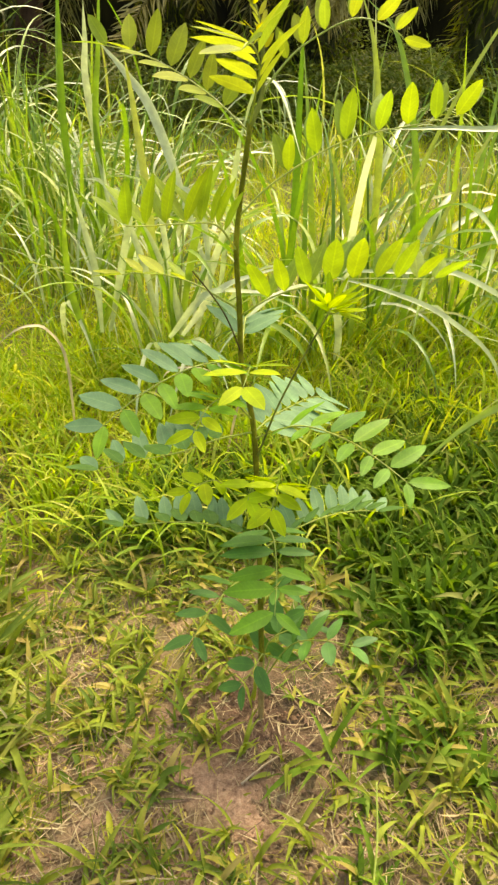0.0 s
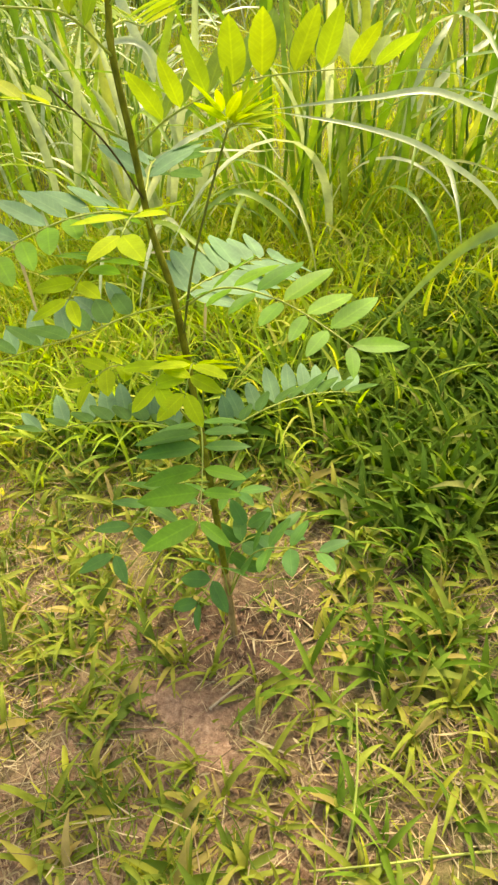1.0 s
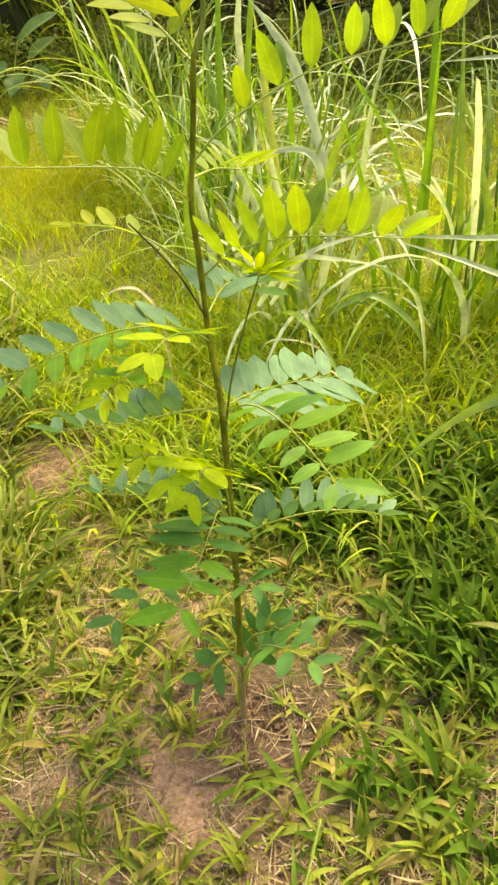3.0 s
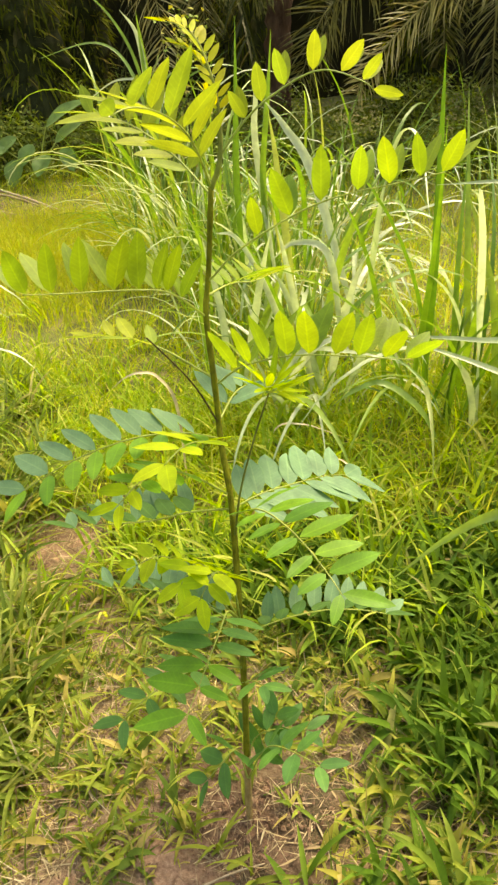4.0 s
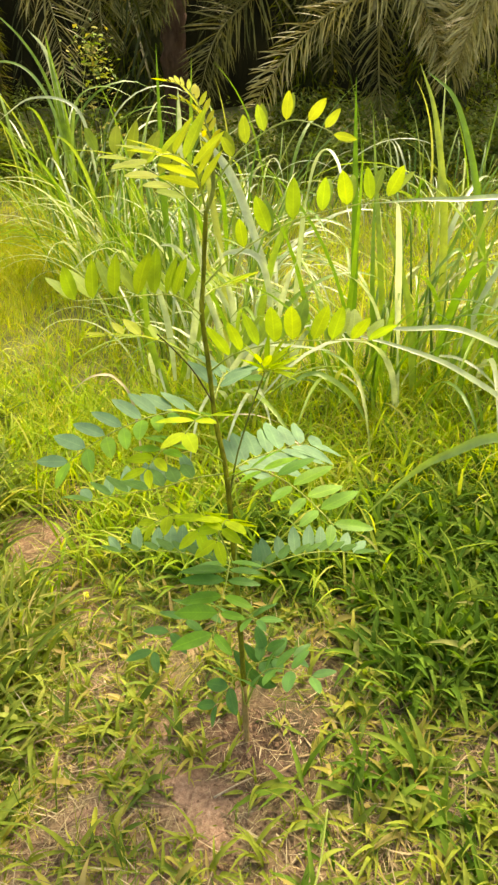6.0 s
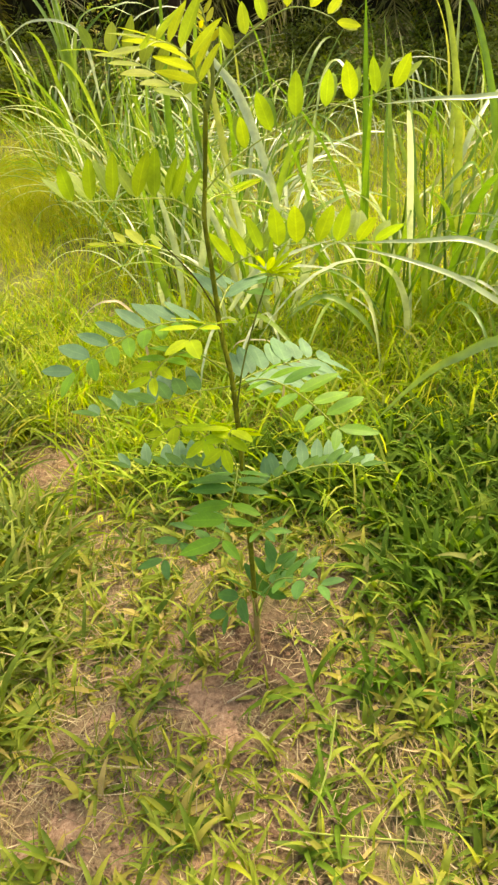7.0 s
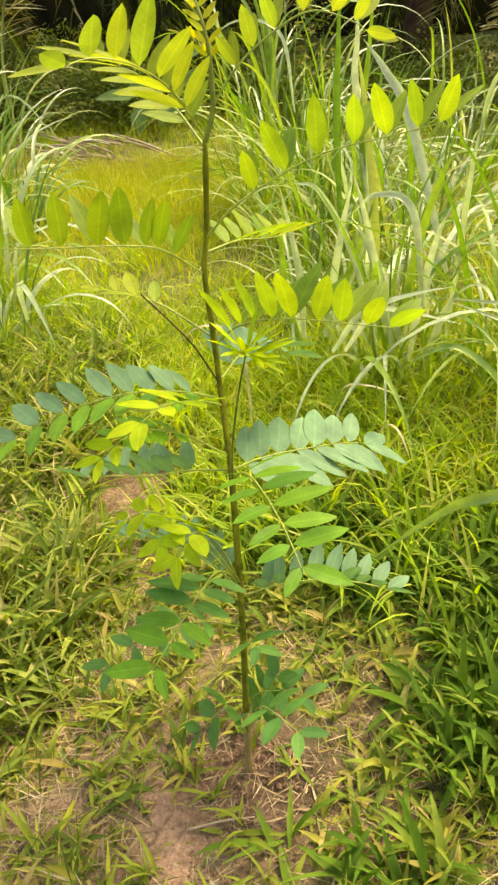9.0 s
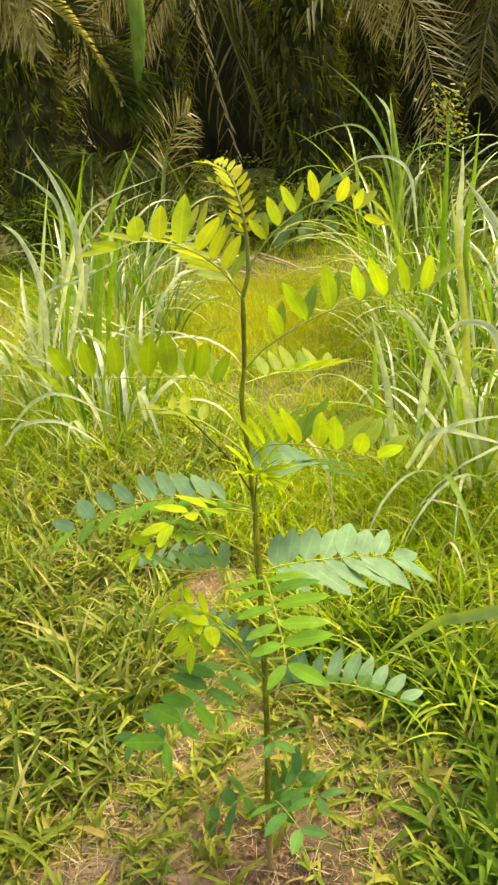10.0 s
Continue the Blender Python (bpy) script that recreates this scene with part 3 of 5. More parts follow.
def tube(name, pts, radii, material, sides=8, wobble=0.0):
    """A tapering round stem along pts."""
    verts, faces = [], []
    ref = Vector((0.3, 0.9, 0.2))
    for i, p in enumerate(pts):
        t = (pts[min(i + 1, len(pts) - 1)] - pts[max(i - 1, 0)]).normalized()
        u = t.cross(ref).normalized()
        v = t.cross(u)
        for k in range(sides):
            a_ = 2 * math.pi * k / sides
            r = radii[i] * (1 + wobble * noise.noise(p * 40 + Vector((k, 0, 0))))
            verts.append(p + r * (math.cos(a_) * u + math.sin(a_) * v))
    for i in range(len(pts) - 1):
        for k in range(sides):
            faces.append((i * sides + k, i * sides + (k + 1) % sides, (i + 1) * sides + (k + 1) % sides, (i + 1) * sides + k))
    faces.append(tuple(range(sides))[::-1])
    faces.append(tuple(range((len(pts) - 1) * sides, len(pts) * sides)))
    me = bpy.data.meshes.new(name)
    me.from_pydata([tuple(v) for v in verts], [], faces)
    me.polygons.foreach_set("use_smooth", [True] * len(me.polygons))
    me.materials.append(material)
    return me


def leaf_mesh(name, length, width, material, fold=0.25, droop=0.12, point=1.0, wave=0.0, rows=8, cols=4):
    """A leaf along +y with its face to +z: midrib sunk, sides raised, tip drooping."""
    verts, faces = [], []
    for i in range(rows + 1):
        s = i / rows
        w = width * 0.5 * max(math.sin(math.pi * min(1, s ** 0.88)) ** 0.64 * (1 - 0.12 * point * s), 0.025)
        for j in range(cols + 1):
            u = 2 * j / cols - 1
            z = fold * abs(u) * w - droop * length * s * s + wave * width * math.sin(9 * s + 3 * u) * abs(u)
            verts.append((u * w, s * length, z))
    k = cols + 1
    for i in range(rows):
        for j in range(cols):
            faces.append((i * k + j, i * k + j + 1, (i + 1) * k + j + 1, (i + 1) * k + j))
    me = bpy.data.meshes.new(name)
    me.from_pydata(verts, [], faces)
    me.polygons.foreach_set("use_smooth", [True] * len(me.polygons))
    me.materials.append(material)
    return me


def frame_of(origin, way, face):
    """A pose whose +y runs along way and whose +z looks towards face."""
    y = Vector(way).normalized()
    x = y.cross(Vector(face)).normalized()
    z = x.cross(y)
    return Matrix(((x.x, y.x, z.x, origin[0]), (x.y, y.y, z.y, origin[1]), (x.z, y.z, z.z, origin[2]), (0, 0, 0, 1)))


# ---- the sapling ----
LEAFLETS = {
    "young": [leaf_mesh("leaflet_young", 1.0, w, M_YOUNG, f, d) for w, f, d in ((0.39, 0.16, 0.05), (0.42, 0.12, 0.10), (0.37, 0.20, 0.0))],
    "yellow": [leaf_mesh("leaflet_yellow", 1.0, w, M_YELLOW, f, d) for w, f, d in ((0.44, 0.12, 0.08), (0.50, 0.08, 0.12), (0.42, 0.18, 0.04))],
    "blue": [leaf_mesh("leaflet_blue", 1.0, w, M_SKY_TINTED, f, d, wave=0.02) for w, f, d in ((0.44, 0.12, 0.06), (0.48, 0.08, 0.12), (0.41, 0.18, 0.03))],
    "green": [leaf_mesh("leaflet_green", 1.0, w, M_GREEN, f, d, wave=0.02) for w, f, d in ((0.39, 0.14, 0.06), (0.42, 0.10, 0.10), (0.37, 0.18, 0.02))],
    "fresh": [leaf_mesh("leaflet_fresh", 1.0, w, M_FRESH, f, d, wave=0.02) for w, f, d in ((0.38, 0.12, 0.06), (0.41, 0.08, 0.12), (0.36, 0.18, 0.03))],
    "tip": [leaf_mesh("leaflet_tip", 1.0, w, M_TIP, f, d) for w, f, d in ((0.30, 0.2, 0.0), (0.34, 0.12, 0.10))],
    "old_wide": [leaf_mesh("leaflet_old_wide", 1.0, w, M_OLD, f, d, wave=0.02) for w, f, d in ((0.46, 0.12, 0.06), (0.50, 0.08, 0.12), (0.43, 0.18, 0.03))],
    "star": [leaf_mesh("leaflet_star", 1.0, w, M_YELLOW, f, d) for w, f, d in ((0.20, 0.3, 0.04), (0.24, 0.2, 0.08))],
    "old": [leaf_mesh("leaflet_old", 1.0, w, M_OLD, f, d, wave=0.02) for w, f, d in ((0.37, 0.12, 0.06), (0.40, 0.08, 0.12), (0.34, 0.18, 0.03))],
}
BX, BY, BZ = 0.11, 0.798, 0.018
ROOT = Vector((BX, BY, BZ))
sapling = thing("sapling", BX, BY, BZ, "young leguminous tree sapling with feathery compound leaves, on bare soil", "sapling")
rnd = random.Random(3)
STEM = [(0.110, 0.798, -0.02), (0.098, 0.826, 0.15), (0.086, 0.858, 0.288), (0.070, 0.890, 0.440), (0.053, 0.920, 0.583), (0.029, 0.951, 0.671), (0.020, 0.961, 0.756),
        (0.009, 0.970, 0.847), (0.010, 0.983, 0.899), (0.017, 0.988, 1.007)]
pts = [p - ROOT for p in spline(STEM, 60)]
girth = [0.0055 - 0.0021 * i / 60 + 0.0005 * (i % 9 == 4) for i in range(61)]
part("stem", tube("stem", pts[7:], girth[7:], M_STEM, 9, 0.12), sapling, label="thin brownish-green stem with leaf scars")
part("stem_base", tube("stem_base", pts[:8], [g_ * 1.03 for g_ in girth[:8]], M_STEM_BASE, 9, 0.15), sapling, label="woody tan foot of the stem")
TOPSHOOT = [(0.017, 0.988, 1.005), (0.029, 0.991, 1.042), (0.024, 0.998, 1.105), (0.005, 1.006, 1.153), (-0.009, 1.010, 1.170)]
pts = [p - ROOT for p in spline(TOPSHOOT, 24)]
part("top_shoot", tube("top_shoot", pts, [0.0035 - 0.0017 * i / 24 for i in range(25)], M_STEM_GREEN, 8, 0.1), sapling)
SIDE = [(0.062, 0.906, 0.545), (0.080, 0.885, 0.641), (0.106, 0.866, 0.736), (0.130, 0.852, 0.812)]
pts = [p - ROOT for p in spline(SIDE, 20)]
part("side_shoot", tube("side_shoot", pts, [0.0017 - 0.0006 * i / 20 for i in range(21)], M_STEM_GREEN, 8, 0.1), sapling)


BARE = [(0.026, 0.954, 0.697), (0.002, 0.938, 0.757), (-0.020, 0.922, 0.797), (-0.048, 0.906, 0.837)]
pts = [p - ROOT for p in spline(BARE, 16)]
part("bare_stalk", tube("bare_stalk", pts, [0.0014 - 0.0004 * i / 16 for i in range(17)], M_WITHERED, 6, 0.1), sapling, label="dark withered leaf stalk without leaflets")


def compound_leaf(points, pairs, size, tone, lift, first=0.2, sweep=28, tip_tone=None, taper=0.25, thick=0.0013):
    """A feathery leaf: a stalk through points with pairs of leaflets. lift: degrees by which both rows fold up, or one for each row."""
    p0 = Vector(points[0])
    line = spline([Vector(q) - p0 for q in points], 80)
    span = sum((b_ - a_).length for a_, b_ in zip(line, line[1:]))
    sizes = size if isinstance(size, tuple) else (size, size)
    keep = max(0.5, 1 - 0.45 * sum(sizes) / 2 / span)
    line = [line[round(i / 26 * keep * 80)] for i in range(27)]
    stalk = part("leaf", tube("leaf", line, [thick * (1.25 - 0.75 * i / 26) for i in range(27)], M_STALK, 6), sapling, Matrix.Translation(p0 - ROOT))
    for i in range(pairs):
        s = first + (0.985 - first) * i / max(pairs - 1, 1)
        k = min(int(s * 26), 25)
        at = line[k].lerp(line[k + 1], s * 26 - k)
        t = (line[min(k + 2, 26)] - line[max(k - 1, 0)]).normalized()
        up = Vector((0, 0, 1)) - t * t.z
        up.normalize()
        b = t.cross(up)
        for sign in (-1, 1):
            f = radians((lift if isinstance(lift, (int, float)) else lift[(sign + 1) // 2]) + rnd.uniform(-7, 7))
            out_ = b * (sign * math.cos(f)) + up * math.sin(f)
            sw = radians(sweep + rnd.uniform(-8, 8) + (28 if i == pairs - 1 else 0))
            way = out_ * math.cos(sw) + t * math.sin(sw)
            face = up * math.cos(f) - b * (sign * math.sin(f)) + b * rnd.uniform(-0.15, 0.15)
            length = sizes[(sign + 1) // 2] * (1 - taper * abs(2 * s - 1.1)) * rnd.uniform(0.88, 1.08)
            kind_ = tip_tone if tip_tone and s > 0.75 else (tone if isinstance(tone, str) else tone[(sign + 1) // 2])
            part("leaflet", rnd.choice(LEAFLETS[kind_]), stalk, frame_of(at + way * 0.002, way, face) @ Matrix.Diagonal((length, length, length, 1)))
    return stalk


FORK, HIGH, MID, LOW, BASE_ = (0.017, 0.988, 1.007), (0.028, 0.991, 1.040), (0.009, 0.970, 0.847), (0.054, 0.919, 0.580), (0.102, 0.818, 0.11)
# upper leaves, folded up and lit through
compound_leaf([MID, (-0.016, 0.921, 0.893), (-0.040, 0.876, 0.911), (-0.091, 0.795, 0.930), (-0.128, 0.740, 0.944)], 8, 0.068, "green", (82, 44), 0.2, 10)
compound_leaf([FORK, (0.020, 0.945, 1.052), (0.021, 0.905, 1.083), (0.013, 0.860, 1.106), (0.003, 0.810, 1.115), (-0.006, 0.760, 1.103)], 7, 0.070, "young", (52, 8), 0.2, 24)
compound_leaf([(0.016, 0.988, 0.998), (-0.045, 1.018, 1.038), (-0.120, 1.048, 1.068), (-0.205, 1.066, 1.078)], 7, 0.060, "young", (8, 58), 0.22, 20)
compound_leaf([HIGH, (0.049, 0.998, 1.071), (0.081, 1.008, 1.102), (0.139, 1.014, 1.132), (0.191, 1.015, 1.121), (0.205, 1.016, 1.107)], 7, 0.046, "young", (48, 74), 0.30, 20)
compound_leaf([(0.012, 0.980, 0.893), (0.056, 0.992, 0.937), (0.145, 1.018, 0.989), (0.245, 1.020, 1.018), (0.310, 1.000, 1.040)], 7, 0.065, "green", (44, 80), 0.34, 14)
compound_leaf([(0.021, 0.962, 0.752), (0.070, 0.938, 0.798), (0.150, 0.905, 0.838), (0.235, 0.905, 0.846), (0.308, 0.925, 0.842)], 9, 0.072, "green", (38, 72), 0.22, 16)
compound_leaf([(0.010, 0.976, 0.874), (0.014, 1.053, 0.864), (0.021, 1.132, 0.842), (0.026, 1.205, 0.828)], 6, 0.070, "green", 30, 0.25, tip_tone="young")
compound_leaf([(0.019, 0.962, 0.762), (-0.050, 0.950, 0.803), (-0.108, 0.942, 0.816), (-0.168, 0.933, 0.811)], 4, 0.054, "young", (30, 10), 0.45, 34)
# the growing tip: short crowded young leaves
for q, n_, sz in (([(0.028, 0.993, 1.060), (0.025, 0.997, 1.105), (0.007, 1.005, 1.151), (-0.017, 1.010, 1.175), (-0.048, 1.008, 1.182)], 13, 0.028), ([(0.015, 1.002, 1.130), (-0.003, 0.992, 1.153), (-0.025, 0.986, 1.161)], 5, 0.024),
                   ([(0.026, 0.996, 1.090), (0.015, 0.985, 1.111), (-0.005, 0.975, 1.119)], 3, 0.022)):
    compound_leaf(q, n_, sz, "tip", 16, 0.2, 34, thick=0.0009)
# side shoot with its tuft
for dx, dy, dz in ((0.05, -0.02, 0.0), (0.03, 0.03, 0.02), (-0.03, -0.03, 0.025), (0.055, 0.01, -0.012), (0.0, -0.05, 0.01), (0.045, -0.035, 0.01)):
    compound_leaf([(0.130, 0.852, 0.812), (0.131 + dx * 0.2, 0.851 + dy * 0.2, 0.814 + dz * 0.4 + 0.003), (0.132 + dx * 0.42, 0.850 + dy * 0.42, 0.814 + dz * 0.7)], 2, 0.050, "star", 14, 0.5, 48, thick=0.0009)
# middle tier
# row tones paint the light: near row shone through, far row reflecting sky
compound_leaf([(0.028, 0.953, 0.673), (0.000, 0.893, 0.712), (-0.048, 0.838, 0.727), (-0.108, 0.775, 0.717), (-0.166, 0.708, 0.685)], 9, 0.064, ("fresh", "blue"), (6, 26), 0.2, 26)
compound_leaf([(0.030, 0.949, 0.666), (0.036, 0.882, 0.712), (0.032, 0.815, 0.742), (0.020, 0.755, 0.734)], 4, 0.062, "yellow", (16, 6), 0.38, 26)
compound_leaf([(0.048, 0.925, 0.600), (0.010, 0.858, 0.673), (-0.018, 0.799, 0.694), (-0.040, 0.743, 0.673)], 6, 0.052, "fresh", (12, 4), 0.36, 20, tip_tone="yellow")
compound_leaf([LOW, (-0.001, 0.897, 0.578), (-0.056, 0.872, 0.568), (-0.130, 0.868, 0.548), (-0.221, 0.872, 0.511)], 7, 0.064, "blue", (66, 30), 0.28, 14)
compound_leaf([LOW, (0.084, 0.967, 0.580), (0.124, 1.031, 0.565), (0.165, 1.095, 0.545), (0.208, 1.150, 0.512)], 8, 0.094, "blue", (19, -14), 0.14, 34)
compound_leaf([(0.055, 0.916, 0.570), (0.112, 0.865, 0.630), (0.170, 0.812, 0.648), (0.222, 0.765, 0.640), (0.266, 0.720, 0.626)], 7, (0.078, 0.056), "fresh", (12, 4), 0.22, 12)
compound_leaf([(0.027, 0.954, 0.702), (0.030, 1.020, 0.715), (0.036, 1.090, 0.690), (0.042, 1.170, 0.630)], 6, 0.082, "blue", 22, 0.2)
# lower tier
compound_leaf([(0.075, 0.880, 0.400), (0.088, 0.820, 0.530), (0.082, 0.775, 0.590), (0.072, 0.730, 0.566)], 5, 0.050, "yellow", (6, 2), 0.5, 20)
compound_leaf([(0.075, 0.880, 0.400), (0.055, 0.835, 0.520), (0.050, 0.790, 0.585), (0.040, 0.745, 0.570)], 4, 0.048, "yellow", (8, 2), 0.5, 24)
compound_leaf([(0.075, 0.88, 0.395), (0.035, 0.845, 0.500), (-0.005, 0.810, 0.566), (-0.052, 0.785, 0.550)], 4, 0.048, "yellow", (6, 2), 0.55, 20)
compound_leaf([(0.075, 0.88, 0.385), (0.010, 0.892, 0.408), (-0.070, 0.895, 0.410), (-0.189, 0.893, 0.388)], 8, 0.060, "blue", (66, 24), 0.22, 14)
compound_leaf([(0.074, 0.882, 0.400), (0.076, 0.830, 0.470), (0.086, 0.770, 0.495), (0.088, 0.700, 0.485), (0.082, 0.618, 0.452)], 6, (0.056, 0.080), "old", (2, -2), 0.44, 8, tip_tone="fresh")
compound_leaf([(0.077, 0.876, 0.37), (0.125, 0.895, 0.400), (0.190, 0.925, 0.414), (0.25, 0.948, 0.410), (0.306, 0.962, 0.398)], 9, 0.058, "blue", (26, 66), 0.22, 14)
compound_leaf([(0.083, 0.864, 0.32), (0.045, 0.800, 0.380), (0.005, 0.728, 0.398), (-0.033, 0.655, 0.382)], 5, 0.056, "old", (6, 0), 0.3, 18)
compound_leaf([(0.085, 0.86, 0.29), (0.11, 0.84, 0.325), (0.145, 0.82, 0.335)], 3, 0.057, "old", 10, 0.4)
# by the foot
compound_leaf([BASE_, (0.095, 0.79, 0.219), (0.079, 0.765, 0.216), (0.049, 0.74, 0.171)], 3, 0.056, "old_wide", (10, 4), 0.45, 24)
compound_leaf([BASE_, (0.138, 0.8, 0.23), (0.184, 0.775, 0.277), (0.253, 0.745, 0.295)], 4, 0.060, "old_wide", (14, 10), 0.40, 20)
compound_leaf([BASE_, (0.106, 0.84, 0.185), (0.149, 0.855, 0.211), (0.216, 0.86, 0.221)], 4, 0.058, "old_wide", (10, 14), 0.38, 20)
compound_leaf([BASE_, (0.118, 0.845, 0.16), (0.128, 0.865, 0.20), (0.138, 0.885, 0.225)], 3, 0.058, "old_wide", 8, 0.4, 20)


# ---- tall grass clumps ----
def tall_blade(name, length, width, rise, curl, material, segs=12):
    z = np.zeros(1)
    V, Q = blade_arrays(np.zeros((1, 3)), z, z + length, z + width, z + rise, z + curl, segs, 0.45, 0.5, 0.35)
    ob = mesh_object(name, V, Q, material)
    me = ob.data
    bpy.data.objects.remove(ob)
    return me


TALL = [tall_blade("blade", 1.0, w, r, c, M_TALL) for w, r, c in ((0.017, 86, 30), (0.020, 82, 95), (0.018, 76, 140), (0.015, 88, 60), (0.021, 72, 120), (0.018, 84, 160))]
# blades in the paler tone that stands for reflected sky
SHEEN_BLADES = [tall_blade("silver_blade", 1.0, w, r, c, M_SHEEN) for w, r, c in ((0.019, 80, 120), (0.022, 74, 150), (0.018, 85, 90), (0.020, 66, 110))]
CULM = tube("culm", [Vector((0.0, 0.0, 0.1 * i)) for i in range(11)], [0.0055 - 0.0003 * i + 0.0012 * (i % 3 == 0) for i in range(11)], M_TALL, 7)


def clump(x, y, radius, blades, low, high, label, sheen_share=0.25, culms=6, lean=0.0, seed=1, wide=1.0):
    r_ = random.Random(seed)
    c = thing("grass_clump", x, y, float(height(x, y)), label, "grass clump", "tall grass clumps in the field")
    for i in range(blades):
        d, a_ = radius * math.sqrt(r_.random()), r_.uniform(0, 360)
        px, py = d * math.cos(radians(a_)), d * math.sin(radians(a_))
        size = r_.uniform(low, high)
        z = float(height(x + px, y + py) - height(x, y)) + (r_.uniform(0, 0.35) * size if r_.random() < 0.4 else 0)
        kind_ = SHEEN_BLADES if r_.random() < sheen_share else TALL
        part("blade", r_.choice(kind_), c, pose(px, py, z - 0.01, r_.uniform(-8, 8), r_.uniform(-8, 8), a_ + r_.uniform(-70, 70)) @ Matrix.Diagonal((size, size * wide * r_.uniform(0.8, 1.2), size, 1)))
    for i in range(culms):
        d, a_ = radius * 0.8 * math.sqrt(r_.random()), r_.uniform(0, 360)
        px, py = d * math.cos(radians(a_)), d * math.sin(radians(a_))
        part("culm", CULM, c, pose(px, py, float(height(x + px, y + py) - height(x, y)) - 0.01, r_.uniform(-12, 12), r_.uniform(-12, 12) + lean, 0) @ Matrix.Diagonal((1, 1, r_.uniform(0.35, 0.6) * high, 1)))
    return c


clump(-1.2, 4.1, 0.48, 260, 0.55, 1.05, "large dense clump of arching green tall grass", 0.22, 10, seed=2)
clump(-0.55, 3.6, 0.40, 120, 0.5, 1.0, "clump of arching tall grass, some blades with a painted silvery sky sheen", 0.35, 8, seed=3, wide=1.4)
clump(0.35, 2.35, 0.28, 70, 0.55, 1.05, "tall grass clump with long bent blades, some with a painted sky sheen", 0.2, 9, seed=4, wide=1.3)
clump(0.85, 2.45, 0.30, 55, 0.55, 1.05, "tall grass clump with long bent blades, some with a painted sky sheen", 0.18, 9, seed=5, wide=1.3)
clump(-0.15, 2.25, 0.16, 30, 0.45, 0.85, "clump of upright grass behind the sapling, some blades with a painted sky sheen", 0.3, 3, seed=13, wide=1.5)
clump(-2.2, 2.25, 0.35, 60, 0.5, 0.95, "clump of pale arching grass", 0.35, 5, seed=14, wide=2.0)
clump(-0.45, 2.8, 0.32, 70, 0.35, 0.75, "clump of arching pale grass with bent blades, some with a painted sky sheen", 0.2, 4, seed=16, wide=1.35)
clump(-0.75, 3.15, 0.28, 50, 0.4, 0.85, "clump of arching pale grass with bent blades, some with a painted sky sheen", 0.2, 4, seed=17, wide=1.35)
clump(-1.66, 1.95, 0.22, 34, 0.35, 0.75, "clump of pale arching grass with bent tips, some blades with a painted sky sheen", 0.4, 4, seed=15, wide=1.9)
clump(1.05, 1.55, 0.16, 26, 0.5, 0.9, "small clump of broad tall grass by the lush turf", 0.2, 3, seed=6)
clump(-2.1, 5.3, 0.35, 60, 0.8, 1.5, "very tall reedy grass clump before the palms", 0.2, 10, seed=7)
clump(-2.9, 3.0, 0.45, 90, 0.55, 1.05, "tall grass clump with pale arching blades", 0.2, 8, seed=8, wide=1.4)
clump(-3.9, 4.0, 0.5, 90, 0.6, 1.2, "tall grass clump with pale arching blades", 0.3, 8, seed=9)
clump(0.7, 5.2, 0.6, 90, 0.5, 1.0, "far clump of green tall grass", 0.2, 8, seed=10)
clump(-0.6, 5.6, 0.5, 80, 0.6, 1.2, "far clump of green tall grass", 0.2, 8, seed=11)
clump(2.0, 4.2, 0.6, 90, 0.6, 1.1, "far clump of green tall grass", 0.25, 8, seed=12)



def long_blade(parent, points, width, material, name="blade", face=(0, -0.3, 1)):
    """A broad grass blade along points, folded at its midrib and tapering to a fine tip."""
    line = spline([Vector(q) - parent.matrix_basis.translation for q in points], 22)
    verts, faces = [], []
    for i, p in enumerate(line):
        t = (line[min(i + 1, 22)] - line[max(i - 1, 0)]).normalized()
        u = t.cross(Vector(face)).normalized()
        v = u.cross(t)
        s = i / 22
        w = width * 0.5 * min(1, 0.45 + 2 * s) * max(1 - s ** 2.4, 0.02)
        u = (u * math.cos(0.5 * s) + v * math.sin(0.5 * s)).normalized()
        v = u.cross(t)
        verts += [p - u * w + v * w * 0.45, p, p + u * w + v * w * 0.45]
    for i in range(22):
        for k in range(2):
            faces.append((i * 3 + k, i * 3 + k + 1, i * 3 + k + 4, i * 3 + k + 3))
    me = bpy.data.meshes.new(name)
    me.from_pydata([tuple(q) for q in verts], [], faces)
    me.polygons.foreach_set("use_smooth", [True] * len(me.polygons))
    me.materials.append(material)
    return part(name, me, parent)


right = thing("grass_clump", 0.80, 2.05, float(height(0.80, 2.05)), "tall broad grass with long bent blades, many with a painted sky sheen", "grass clump", "tall grass clumps in the field")
long_blade(right, [(0.86, 1.5, 0.08), (0.78, 1.42, 0.7), (0.58, 1.35, 0.94), (0.4, 1.31, 0.965), (0.26, 1.3, 0.957)], 0.022, M_SHEEN)
long_blade(right, [(0.8, 1.5, 0.08), (0.7, 1.47, 0.5), (0.5, 1.42, 0.66), (0.35, 1.43, 0.66), (0.19, 1.47, 0.635)], 0.021, M_SHEEN)
long_blade(right, [(0.78, 1.52, 0.08), (0.66, 1.5, 0.4), (0.5, 1.46, 0.545), (0.36, 1.45, 0.605), (0.2, 1.475, 0.63)], 0.021, M_SHEEN)
long_blade(right, [(0.4, 2.15, 0.02), (0.36, 2.05, 0.4), (0.335, 1.88, 0.7), (0.318, 1.72, 0.85), (0.315, 1.7, 0.87)], 0.024, M_SHEEN)
